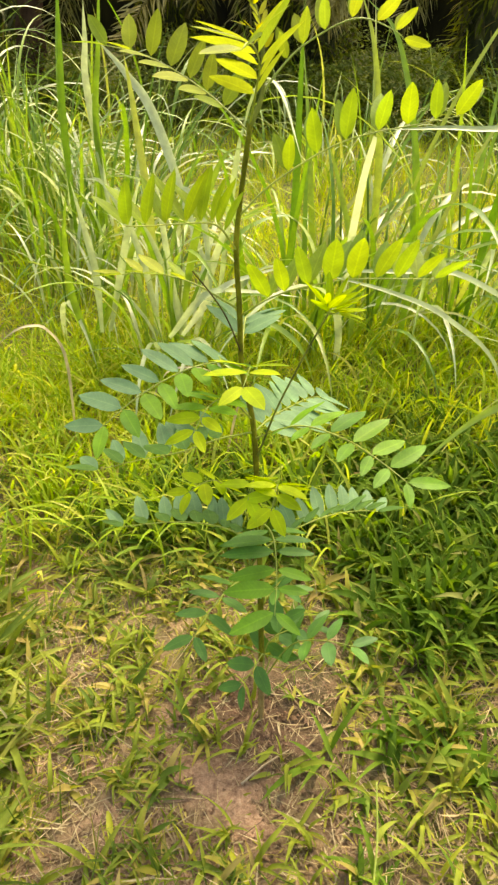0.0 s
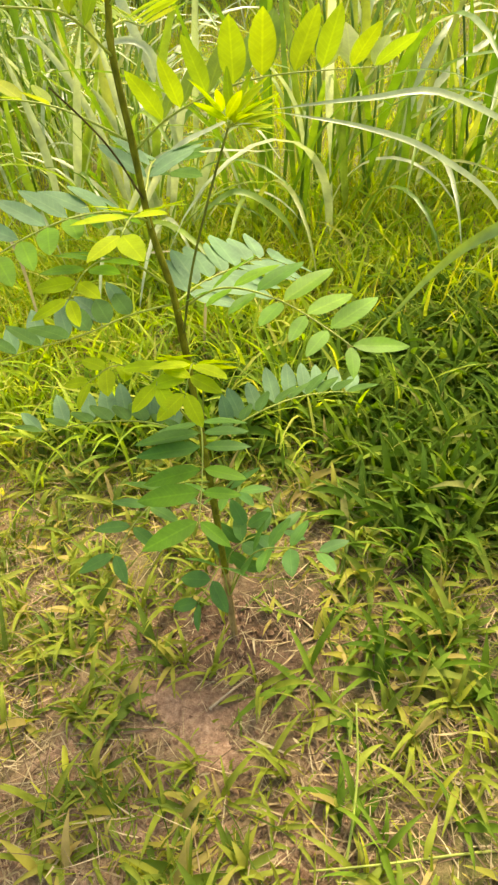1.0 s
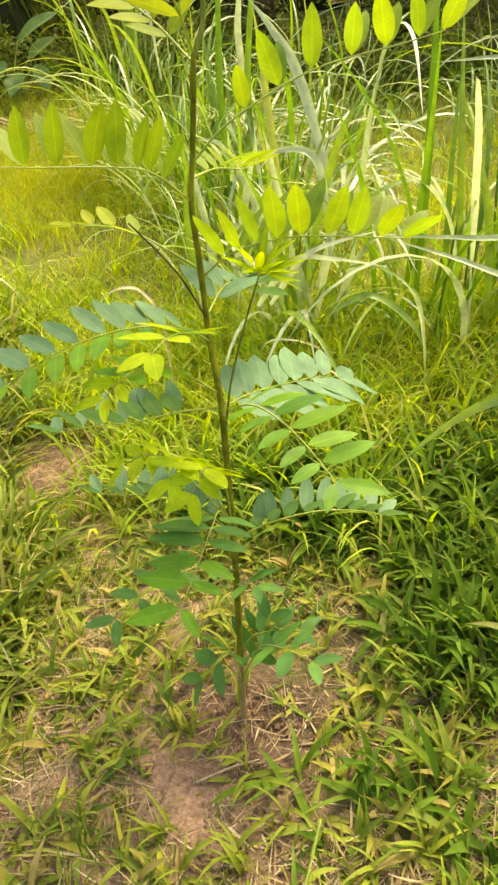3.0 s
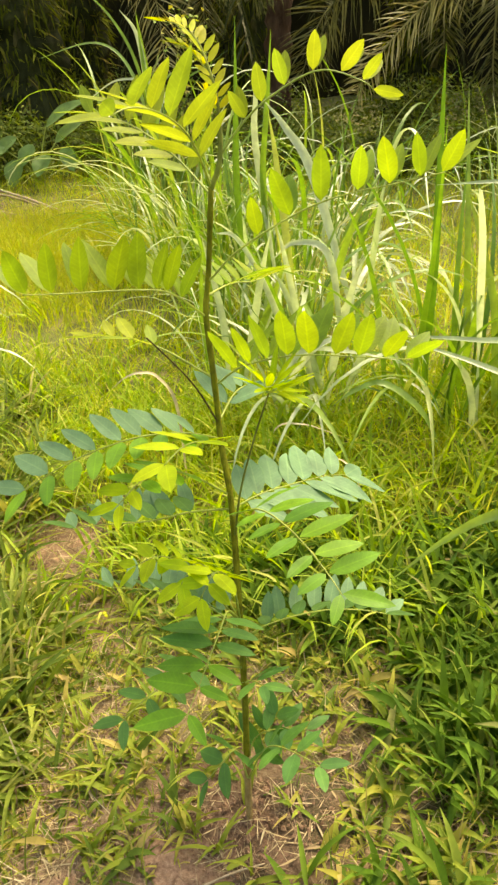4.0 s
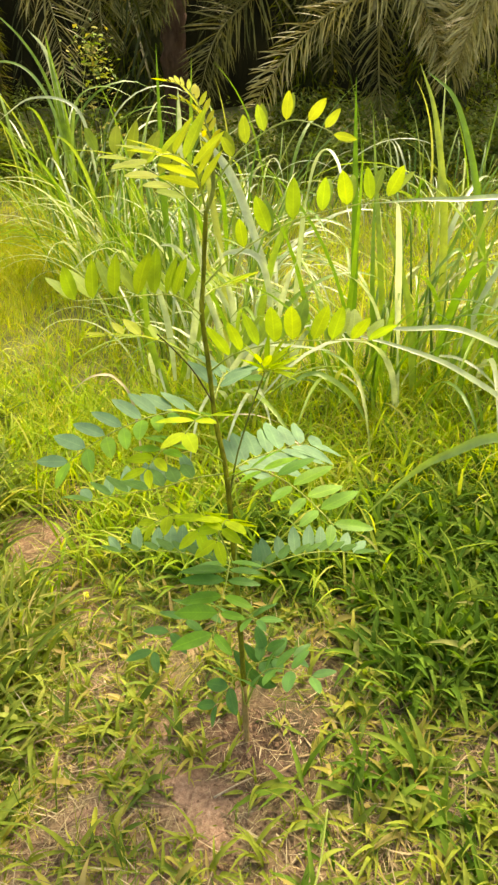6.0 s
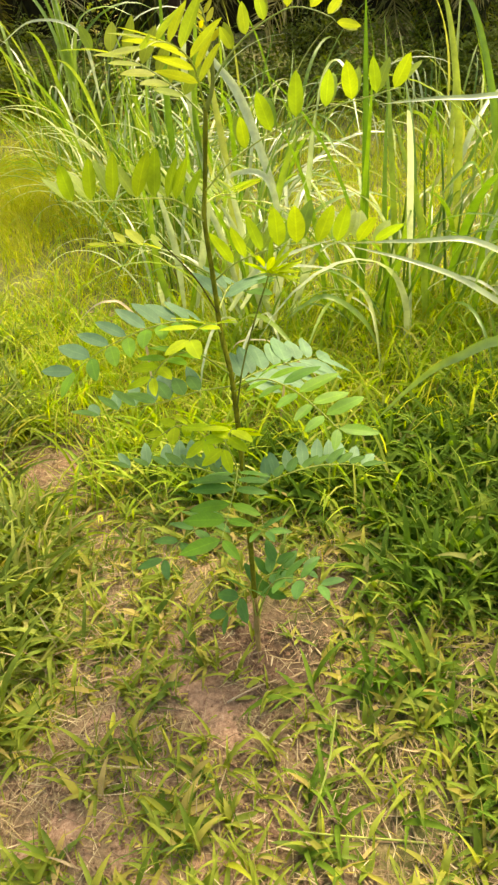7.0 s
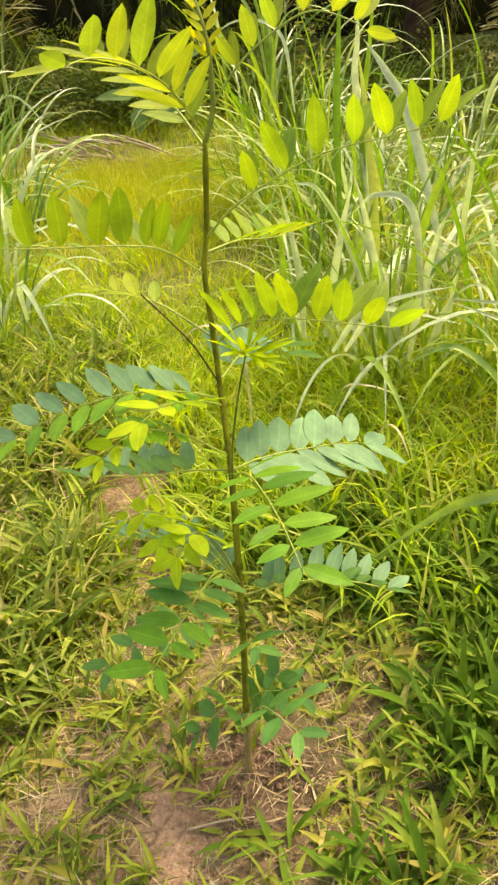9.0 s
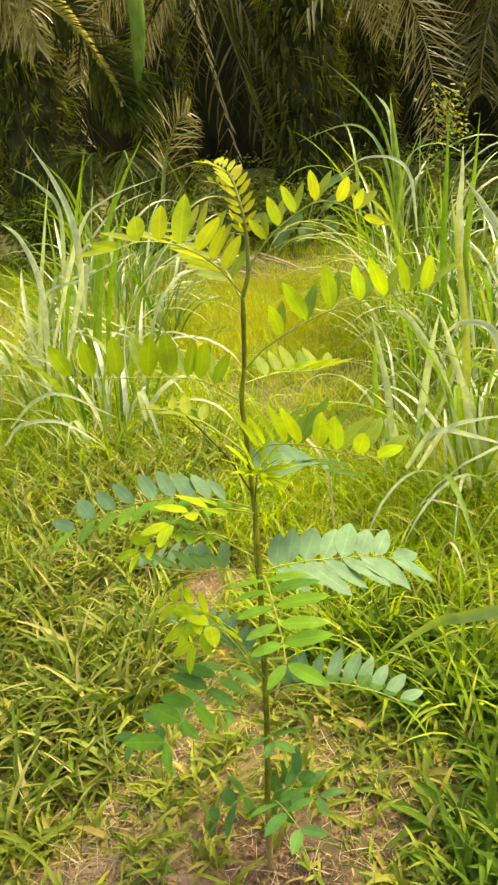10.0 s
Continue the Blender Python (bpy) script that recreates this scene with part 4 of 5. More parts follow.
long_blade(right, [(0.32, 2.02, 0.02), (0.24, 1.97, 0.2), (0.13, 1.95, 0.285), (0.05, 1.95, 0.25), (-0.011, 1.953, 0.192)], 0.024, M_PALE)
long_blade(right, [(0.22, 2.3, 0.0), (0.21, 2.28, 0.5), (0.19, 2.27, 0.85), (0.175, 2.258, 1.1)], 0.026, M_TALL)
long_blade(right, [(0.55, 2.55, 0.0), (0.5, 2.52, 0.6), (0.43, 2.52, 0.95), (0.36, 2.52, 1.12)], 0.03, M_TALL)
long_blade(right, [(0.7, 2.45, 0.0), (0.62, 2.47, 0.6), (0.5, 2.5, 0.98), (0.38, 2.52, 1.1)], 0.03, M_TALL)
long_blade(right, [(-0.02, 2.45, 0.0), (0.02, 2.4, 0.6), (0.07, 2.33, 0.86), (0.13, 2.28, 0.86), (0.197, 2.05, 0.72)], 0.028, M_SHEEN)
long_blade(right, [(0.45, 2.2, 0.03), (0.4, 2.2, 0.4), (0.33, 2.2, 0.62), (0.28, 2.2, 0.75)], 0.028, M_TALL)
long_blade(right, [(0.6, 2.2, 0.03), (0.58, 2.15, 0.4), (0.52, 2.05, 0.66), (0.42, 1.95, 0.6)], 0.028, M_TALL)
mid = thing("grass_clump", -0.2, 2.3, float(height(-0.2, 2.3)), "broad grass blades standing up behind the sapling, many with a painted sky sheen", "grass clump", "tall grass clumps in the field")
long_blade(mid, [(-0.12, 2.25, 0.0), (-0.17, 2.2, 0.3), (-0.2, 2.12, 0.55), (-0.21, 2.05, 0.68)], 0.025, M_SHEEN, "blade", (0.25, -0.6, 0.8))
long_blade(mid, [(-0.08, 2.3, -0.04), (-0.17, 2.28, 0.22), (-0.24, 2.27, 0.4), (-0.28, 2.265, 0.47)], 0.028, M_SHEEN, "blade", (0.25, -0.6, 0.8))
long_blade(mid, [(-0.1, 2.3, 0.0), (-0.05, 2.22, 0.3), (0.0, 2.16, 0.5), (0.04, 2.12, 0.6)], 0.027, M_SHEEN, "blade", (0.25, -0.6, 0.8))
long_blade(mid, [(-0.2, 2.3, 0.0), (-0.27, 2.25, 0.35), (-0.36, 2.18, 0.58), (-0.42, 2.12, 0.62)], 0.024, M_SHEEN, "blade", (0.25, -0.6, 0.8))
long_blade(mid, [(-0.15, 2.3, 0.0), (-0.1, 2.32, 0.4), (-0.02, 2.3, 0.66), (0.08, 2.25, 0.7)], 0.028, M_TALL, "blade", (0.25, -0.6, 0.8))
long_blade(mid, [(-0.25, 2.35, 0.0), (-0.25, 2.36, 0.4), (-0.3, 2.38, 0.75), (-0.33, 2.38, 0.92)], 0.03, M_TALL, "blade", (0.25, -0.6, 0.8))
long_blade(mid, [(-0.05, 2.25, 0.0), (0.05, 2.15, 0.3), (0.15, 2.05, 0.42), (0.24, 1.95, 0.36)], 0.026, M_SHEEN, "blade", (0.25, -0.6, 0.8))
left = thing("grass_clump", -2.33, 2.18, float(height(-2.33, 2.18)), "broad pale grass blades, many with a painted sky sheen, arching to all sides", "grass clump", "tall grass clumps in the field")
long_blade(left, [(-2.3, 2.22, -0.14), (-2.14, 2.4, 0.45), (-2.184, 2.375, 0.877), (-2.255, 2.278, 1.081)], 0.024, M_PALE, "blade", (0.5, -0.8, 0.7))
long_blade(left, [(-2.33, 2.2, -0.14), (-2.243, 2.295, 0.557), (-2.186, 2.372, 0.649), (-2.07, 2.518, 0.819), (-1.943, 2.662, 0.886)], 0.026, M_SHEEN, "blade", (0.5, -0.8, 0.7))
long_blade(left, [(-2.4, 2.1, -0.13), (-2.35, 2.135, 0.258), (-2.26, 2.269, 0.27), (-2.133, 2.441, 0.224), (-2.051, 2.54, 0.147)], 0.02, M_SHEEN, "blade", (0.5, -0.8, 0.7))
long_blade(left, [(-2.38, 2.12, -0.13), (-2.307, 2.201, 0.384), (-2.204, 2.348, 0.342), (-2.128, 2.447, 0.266), (-2.066, 2.523, 0.179)], 0.022, M_PALE, "blade", (0.5, -0.8, 0.7))
long_blade(left, [(-2.36, 2.15, -0.13), (-2.288, 2.23, 0.488), (-2.231, 2.311, 0.527), (-2.131, 2.443, 0.558), (-2.023, 2.574, 0.617)], 0.022, M_SHEEN, "blade", (0.5, -0.8, 0.7))
long_blade(left, [(-2.5, 1.9, -0.12), (-2.441, 1.983, 0.179), (-2.344, 2.144, 0.313), (-2.281, 2.24, 0.486)], 0.022, M_SHEEN, "blade", (0.5, -0.8, 0.7))
long_blade(left, [(-2.31, 2.2, -0.14), (-2.29, 2.24, 0.3), (-2.27, 2.26, 0.62), (-2.265, 2.265, 0.9)], 0.026, M_TALL, "blade", (0.5, -0.8, 0.7))
long_blade(left, [(-2.2, 2.3, -0.14), (-2.12, 2.36, 0.4), (-2.05, 2.44, 0.75), (-1.98, 2.5, 1.02)], 0.028, M_TALL, "blade", (0.5, -0.8, 0.7))
long_blade(left, [(-2.25, 2.3, -0.14), (-2.2, 2.33, 0.4), (-2.18, 2.36, 0.7), (-2.13, 2.4, 0.98)], 0.024, M_TALL, "blade", (0.5, -0.8, 0.7))
long_blade(mid, [(-0.377, 2.25, 0.083), (-0.328, 2.22, 0.337), (-0.294, 2.2, 0.502), (-0.259, 2.18, 0.628)], 0.027, M_SHEEN, "blade", (0.5, -0.85, 0.25))
long_blade(mid, [(-0.433, 2.4, 0.0), (-0.338, 2.4, 0.267), (-0.297, 2.4, 0.388), (-0.261, 2.4, 0.482)], 0.028, M_SHEEN, "blade", (0.5, -0.85, 0.25))
long_blade(mid, [(-0.464, 2.35, -0.056), (-0.355, 2.35, 0.219), (-0.297, 2.35, 0.375), (-0.245, 2.35, 0.555)], 0.026, M_TALL, "blade", (0.5, -0.85, 0.25))
long_blade(mid, [(-0.38, 2.1, 0.15), (-0.392, 2.1, 0.35), (-0.422, 2.1, 0.498), (-0.45, 2.1, 0.613)], 0.024, M_SHEEN, "blade", (0.5, -0.85, 0.25))
long_blade(mid, [(-0.426, 2.2, 0.026), (-0.486, 2.2, 0.21), (-0.5, 2.2, 0.394), (-0.488, 2.2, 0.552)], 0.026, M_TALL, "blade", (0.5, -0.85, 0.25))
long_blade(mid, [(-0.039, 2.2, 0.268), (-0.09, 2.2, 0.548), (-0.195, 2.2, 0.583), (-0.267, 2.2, 0.524)], 0.024, M_SHEEN, "blade", (0.3, -0.6, 0.75))
long_blade(right, [(-0.077, 2.6, 0.22), (-0.265, 2.7, 0.673), (-0.374, 2.75, 0.812), (-0.473, 2.8, 0.899)], 0.036, M_SHEEN, "blade", (0.5, -0.85, 0.25))
long_blade(right, [(-0.627, 3.0, 0.174), (-0.65, 3.0, 0.585), (-0.645, 3.0, 0.849), (-0.641, 3.0, 1.151)], 0.03, M_TALL, "blade", (0.5, -0.85, 0.25))
long_blade(right, [(-0.481, 2.9, 0.228), (-0.508, 2.9, 0.615), (-0.489, 2.9, 0.864), (-0.475, 2.9, 1.112)], 0.026, M_TALL, "blade", (0.5, -0.85, 0.25))
long_blade(right, [(-0.457, 2.9, 0.231), (-0.535, 2.9, 0.72), (-0.534, 2.9, 0.884), (-0.534, 2.9, 1.011)], 0.028, M_SHEEN, "blade", (0.5, -0.85, 0.25))
long_blade(mid, [(-0.104, 1.75, 0.328), (-0.014, 1.72, 0.47), (0.079, 1.7, 0.529), (0.176, 1.68, 0.572)], 0.022, M_SHEEN, "blade", (0.3, -0.5, 0.8))
long_blade(mid, [(-0.138, 1.75, 0.319), (-0.043, 1.72, 0.458), (0.067, 1.7, 0.482), (0.195, 1.68, 0.486)], 0.024, M_SHEEN, "blade", (0.3, -0.5, 0.8))
long_blade(left, [(-2.477, 2.15, -0.066), (-2.325, 2.15, 0.378), (-2.165, 2.15, 0.736), (-2.025, 2.15, 1.027)], 0.024, M_SHEEN, "blade", (0.75, -0.6, 0.3))
long_blade(left, [(-1.766, 2.0, 0.484), (-1.717, 2.0, 0.81), (-1.848, 2.05, 0.993), (-2.064, 2.1, 1.166)], 0.03, M_SHEEN, "blade", (0.75, -0.6, 0.3))
long_blade(left, [(-2.03, 2.2, 0.232), (-1.899, 2.25, 0.679), (-1.752, 2.3, 0.955), (-1.619, 2.35, 1.15)], 0.027, M_TALL, "blade", (0.75, -0.6, 0.3))
long_blade(left, [(-2.26, 2.2, 0.198), (-2.08, 2.2, 0.603), (-1.931, 2.2, 0.901), (-1.816, 2.2, 1.125)], 0.024, M_TALL, "blade", (0.75, -0.6, 0.3))
long_blade(left, [(-1.806, 2.1, 0.244), (-1.699, 2.1, 0.56), (-1.576, 2.1, 0.796), (-1.49, 2.1, 0.965)], 0.024, M_TALL, "blade", (0.75, -0.6, 0.3))
long_blade(left, [(-2.248, 2.1, 0.175), (-1.834, 2.1, 0.785), (-1.612, 2.1, 0.933), (-1.295, 2.1, 1.02)], 0.026, M_SHEEN, "blade", (0.6, -0.5, 0.6))
long_blade(left, [(-2.076, 1.95, 0.087), (-1.96, 1.95, 0.575), (-2.02, 1.95, 0.784), (-2.154, 1.95, 0.86)], 0.03, M_SHEEN, "blade", (0.75, -0.6, 0.3))
long_blade(left, [(-2.457, 2.3, 0.074), (-2.215, 2.3, 0.78), (-2.326, 2.3, 0.954), (-2.531, 2.3, 1.036)], 0.022, M_SHEEN, "blade", (0.75, -0.6, 0.3))
long_blade(left, [(-1.808, 1.9, 0.312), (-1.57, 1.9, 0.711), (-1.55, 1.88, 0.674), (-1.556, 1.86, 0.575)], 0.026, M_SHEEN, "blade", (0.75, -0.6, 0.3))
long_blade(left, [(-2.049, 1.7, 0.025), (-1.779, 1.68, 0.209), (-1.565, 1.68, 0.287), (-1.205, 1.65, 0.277)], 0.024, M_SHEEN, "blade", (0.6, -0.5, 0.6))
long_blade(left, [(-1.947, 1.6, 0.011), (-1.768, 1.6, 0.144), (-1.483, 1.6, 0.219), (-1.208, 1.58, 0.19)], 0.022, M_SHEEN, "blade", (0.6, -0.5, 0.6))
long_blade(left, [(-2.207, 2.0, 0.159), (-2.025, 2.0, 0.531), (-1.717, 2.0, 0.642), (-1.377, 2.0, 0.784)], 0.022, M_SHEEN, "blade", (0.6, -0.5, 0.6))
long_blade(left, [(-2.338, 1.9, -0.064), (-2.218, 1.9, 0.248), (-2.106, 1.9, 0.474), (-2.008, 1.9, 0.632)], 0.027, M_TALL, "blade", (0.75, -0.6, 0.3))
reed = thing("grass_clump", -1.721, 4.6, float(height(-1.721, 4.6)), "tall reedy grass with one bent white blade before the palms", "grass clump", "tall grass clumps in the field")
long_blade(reed, [(-1.721, 4.6, 0.284), (-1.744, 4.6, 0.64), (-1.775, 4.6, 0.911), (-1.804, 4.6, 1.155)], 0.055, M_TALL, "blade", (0.5, -0.85, 0.25))
long_blade(reed, [(-1.721, 4.6, 0.357), (-1.76, 4.6, 0.709), (-1.806, 4.6, 1.027), (-1.912, 4.6, 1.163)], 0.04, M_SHEEN, "blade", (0.5, -0.85, 0.25))
long_blade(reed, [(-1.729, 4.6, 0.283), (-1.808, 4.6, 0.812), (-1.967, 4.6, 1.118), (-2.263, 4.6, 1.362)], 0.022, M_TALL, "blade", (0.3, -0.5, 0.8))
long_blade(reed, [(-1.695, 4.5, 0.305), (-1.792, 4.5, 0.791), (-2.013, 4.5, 0.991), (-2.467, 4.5, 0.902)], 0.022, M_PALE, "blade", (0.3, -0.5, 0.8))
long_blade(reed, [(-1.448, 4.3, 0.356), (-1.524, 4.3, 0.747), (-1.793, 4.3, 0.816), (-2.047, 4.3, 0.685)], 0.022, M_SHEEN, "blade", (0.3, -0.5, 0.8))
long_blade(reed, [(-1.659, 4.4, 0.327), (-1.579, 4.4, 0.766), (-1.396, 4.4, 0.872), (-1.185, 4.4, 0.805)], 0.022, M_PALE, "blade", (0.3, -0.5, 0.8))
edge = thing("grass_clump", 0.74, 1.02, float(height(0.74, 1.02)), "broad pale green grass blades arching over the turf", "grass clump", "tall grass clumps in the field")
long_blade(edge, [(0.74, 1.02, 0.06), (0.62, 0.95, 0.5), (0.5, 0.88, 0.71), (0.41, 0.865, 0.69), (0.355, 0.875, 0.635), (0.285, 0.86, 0.55)], 0.018, M_PALE, "blade", (-0.3, -0.8, 0.7))
long_blade(edge, [(0.76, 1.04, 0.06), (0.74, 1.05, 0.35), (0.66, 1.02, 0.52), (0.58, 0.98, 0.5)], 0.02, M_TALL, "blade", (-0.3, -0.8, 0.7))
long_blade(edge, [(0.73, 1.0, 0.06), (0.75, 0.95, 0.3), (0.8, 0.88, 0.45), (0.86, 0.8, 0.42)], 0.02, M_TALL, "blade", (-0.3, -0.8, 0.7))
for x, y, points in ((-0.21, 1.90, [(-0.22, 1.90, -0.05), (-0.16, 1.88, 0.13), (-0.08, 1.87, 0.165), (-0.02, 1.89, 0.145), (0.04, 1.92, 0.11)]), (-0.42, 1.81, [(-0.42, 1.81, -0.1), (-0.43, 1.80, 0.20), (-0.47, 1.775, 0.305), (-0.51, 1.755, 0.325), (-0.55, 1.735, 0.315), (-0.60, 1.722, 0.27)]),
                     (0.04, 1.58, [(0.03, 1.6, 0.02), (0.05, 1.58, 0.2), (0.076, 1.558, 0.268), (0.12, 1.51, 0.29), (0.16, 1.475, 0.25)])):
    d = thing("dry_blade", x, y, float(height(x, y)), "single bent dry straw-coloured grass blade", "grass blade", "dry grass blades in the field")
    long_blade(d, points, 0.011, M_DRY)

# ---- the far edge: palms, shrubs, broad-leaved plant, dry stalks ----
def frond(parent, points, material, leaf=0.42, pairs=46, hang=0.75, rib=0.014, seed=0, facing=False, rib_mat=None, segs=4, bare=0.12, thin=1.0):
    """A palm frond: rib through points, bare at its foot, then narrow leaflets hanging from both sides."""
    r_ = random.Random(seed)
    p0 = Vector(points[0])
    line = spline([Vector(q) - p0 for q in points], 30)
    f = part("frond", tube("frond", line, [rib * (1.2 - i / 30) + 0.002 for i in range(31)], rib_mat or M_RIB, 6), parent, Matrix.Translation(p0 - parent.matrix_basis.translation))
    P, H, Ls, Ws, Rs, Cs = [], [], [], [], [], []
    for i in range(pairs):
        s = bare + (0.99 - bare) * i / (pairs - 1)
        k = min(int(s * 30), 29)
        at = line[k].lerp(line[k + 1], s * 30 - k)
        t = (line[k + 1] - line[k]).normalized()
        across = t.cross(Vector((-0.35, 0.93, 0.0)) if facing else Vector((0, 0, 1)))
        across = across.normalized() if across.length > 0.05 else Vector((1, 0, 0))
        low = across.cross(t).normalized() * (-1 if across.cross(t).z > 0 else 1)
        for sign in (-1, 1):
            a_ = radians(r_.uniform(28, 66))
            d = t * math.cos(a_) + (across * sign * 0.8 + low * (0.1 if facing else 0.45) * hang).normalized() * math.sin(a_)
            P.append(at)
            H.append(math.atan2(d.y, d.x))
            Ls.append(leaf * (0.45 + 0.9 * math.sin(math.pi * min(1, 0.15 + 0.8 * s))) * r_.uniform(0.8, 1.1))
            Ws.append(thin * (r_.uniform(0.018, 0.032) if facing else r_.uniform(0.02, 0.036)))
            Rs.append(math.degrees(math.asin(max(-1, min(1, d.normalized().z)))))
            Cs.append(r_.uniform(20, 60) * hang)
    A = np.array
    V, Q = blade_arrays(A([tuple(q) for q in P]), A(H), A(Ls), A(Ws), A(Rs), A(Cs), segs, 0.3, 0.6, A([r_.choice((-1, 1)) * r_.uniform(0.2, 1.4) if facing else r_.uniform(-0.4, 0.4) for _ in P]))
    lo = mesh_object("foliage", V, Q, material)
    lo.parent = f
    tagged(lo, kind="stuff")
    return f


def palm(x, y, tall, radius, fronds, label, seed, crown=9, bark=None):
    """An oil palm: trunk rough with old leaf stubs, a crown of long arching fronds, and the hanging fronds that are given."""
    r_ = random.Random(seed)
    z = float(height(x, y))
    p = thing("palm_tree", x, y, z, label, "palm tree", "palms at the edge of the field")
    line = spline([(0, 0, -0.1), (0.04, 0.02, tall * 0.5), (0.0, 0.0, tall)], 24)
    part("trunk", tube("trunk", line, [radius * (1.15 - 0.2 * i / 24 + 0.12 * (i % 2)) for i in range(25)], bark or M_TRUNK, 14, 0.5), p)
    if not bark:   # an old trunk, rough with moss and leaf stubs
        n_ = 1500
        m_ = np.random.default_rng(seed)
        aa, zz = m_.uniform(0, 6.28, n_), m_.uniform(0.25, tall, n_)
        V, Q = blade_arrays(np.column_stack([radius * 1.15 * np.cos(aa), radius * 1.15 * np.sin(aa), zz]), aa + m_.normal(0, 0.5, n_), m_.uniform(0.08, 0.32, n_), m_.uniform(0.012, 0.034, n_), m_.uniform(-70, 5, n_), m_.uniform(10, 50, n_), 4, 0.2, 0.4, m_.normal(0, 0.6, n_))
        moss = mesh_object("moss", V, Q, M_MOSS)
        moss.parent = p
        tagged(moss, kind="stuff")
        stub = leaf_mesh("stub", 0.34, 0.12, M_STUB, -0.6, -0.15, rows=4, cols=2)
        n_ = 0
        while n_ < 80:
            zz, a_ = 0.15 + (tall - 0.3) * n_ / 80, n_ * 137.5
            part("leaf_stub", stub, p, pose(radius * 0.9 * math.cos(radians(a_)), radius * 0.9 * math.sin(radians(a_)), zz, r_.uniform(45, 75), 0, a_ - 90))
            n_ += 1
    for i in range(crown):
        a_ = 360 * i / crown + r_.uniform(-12, 12)
        c, s = math.cos(radians(a_)), math.sin(radians(a_))
        reach = r_.uniform(2.4, 3.2)
        # crown fronds mostly take the shade-coloured copy, their ribs the dark trunk tone
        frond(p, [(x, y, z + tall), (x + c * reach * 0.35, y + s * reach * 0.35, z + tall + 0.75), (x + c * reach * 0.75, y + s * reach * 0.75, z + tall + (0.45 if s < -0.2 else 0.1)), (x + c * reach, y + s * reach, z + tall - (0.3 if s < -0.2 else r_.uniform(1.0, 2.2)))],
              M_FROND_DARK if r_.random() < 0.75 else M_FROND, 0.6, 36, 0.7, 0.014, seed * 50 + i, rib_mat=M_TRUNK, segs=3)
    for i, (points, mat, leaf) in enumerate(fronds):
        frond(p, [(x, y, z + tall)] + points, mat, leaf, 96, 0.55, 0.012, seed * 90 + i, True, thin=0.75)
    return p


palm(-4.85, 7.95, 2.7, 0.34, [([(-3.9, 7.5, 2.75), (-3.35, 7.3, 2.3), (-3.1, 7.3, 1.8), (-2.9, 7.3, 1.27), (-2.83, 7.3, 0.62)], M_FROND_DRY, 0.40),
                              ([(-4.2, 7.5, 2.75), (-3.75, 7.35, 2.4), (-3.52, 7.3, 2.0), (-3.42, 7.3, 1.6)], M_FROND_DRY, 0.30)], "oil palm with mossy stubbed trunk and hanging fronds", 21)
palm(-2.35, 9.4, 2.6, 0.13, [([(-2.553, 7.9, 2.146), (-2.534, 7.8, 1.783), (-2.564, 7.7, 1.368), (-2.574, 7.7, 0.978)], M_FROND, 0.40),
                             ([(-2.0, 8.6, 2.4), (-1.9, 8.04, 1.75), (-2.05, 7.95, 1.45), (-2.15, 7.91, 1.2)], M_FROND, 0.34),
                             ([(-1.5, 8.9, 2.2), (-1.12, 8.42, 1.5), (-1.55, 8.33, 1.03), (-1.76, 8.29, 0.45)], M_FROND, 0.42)], "slender palm with a bare reddish trunk and hanging fronds", 22, bark=M_REDBARK)
palm(0.75, 9.2, 2.6, 0.28, [([(0.5, 8.2, 2.2), (0.15, 7.33, 1.5), (-0.37, 7.3, 1.18), (-0.75, 7.25, 0.80), (-0.98, 7.22, 0.45)], M_FROND_DRY, 0.27),
                            ([(0.3, 8.4, 2.3), (0.36, 7.73, 1.5), (0.67, 7.72, 1.11), (0.78, 7.72, 0.85)], M_FROND, 0.30),
                            ([(0.4, 8.7, 2.0), (0.14, 8.33, 1.3), (0.14, 8.33, 0.7), (0.22, 8.33, 0.25)], M_FROND, 0.32),
                            ([(1.2, 8.2, 1.8), (1.06, 7.69, 1.2), (0.87, 7.71, 0.98), (0.83, 7.71, 0.7)], M_FROND_DRY, 0.38)], "oil palm with pale dry fronds hanging to the undergrowth", 23)
side_palm = palm(-6.6, 5.3, 2.8, 0.30, [([(-5.8, 4.6, 2.7), (-5.23, 4.31, 2.2), (-5.12, 4.46, 1.75)], M_FROND_DRY, 0.35),
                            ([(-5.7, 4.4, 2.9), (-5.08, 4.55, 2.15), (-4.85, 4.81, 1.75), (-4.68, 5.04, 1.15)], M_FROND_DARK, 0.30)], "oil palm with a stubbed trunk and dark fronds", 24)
CROWN = (-6.6, 5.3, float(height(-6.6, 5.3)) + 2.8)
frond(side_palm, [CROWN, (-6.0, 4.9, 3.0), (-5.60, 4.95, 2.45), (-5.40, 5.0, 2.13), (-5.10, 5.0, 1.79), (-4.81, 5.0, 1.45), (-4.74, 5.0, 1.22)], M_FROND_GREEN, 0.48, 80, 0.8, 0.085, 72, True, M_YSTALK, bare=0.70)
frond(side_palm, [CROWN, (-5.6, 5.1, 3.25), (-4.75, 5.1, 2.8), (-4.50, 5.1, 2.05), (-4.57, 5.1, 1.5), (-4.62, 5.1, 1.2)], M_FROND_GREEN, 0.46, 70, 0.9, 0.12, 71, True, M_GSTALK, bare=0.78)
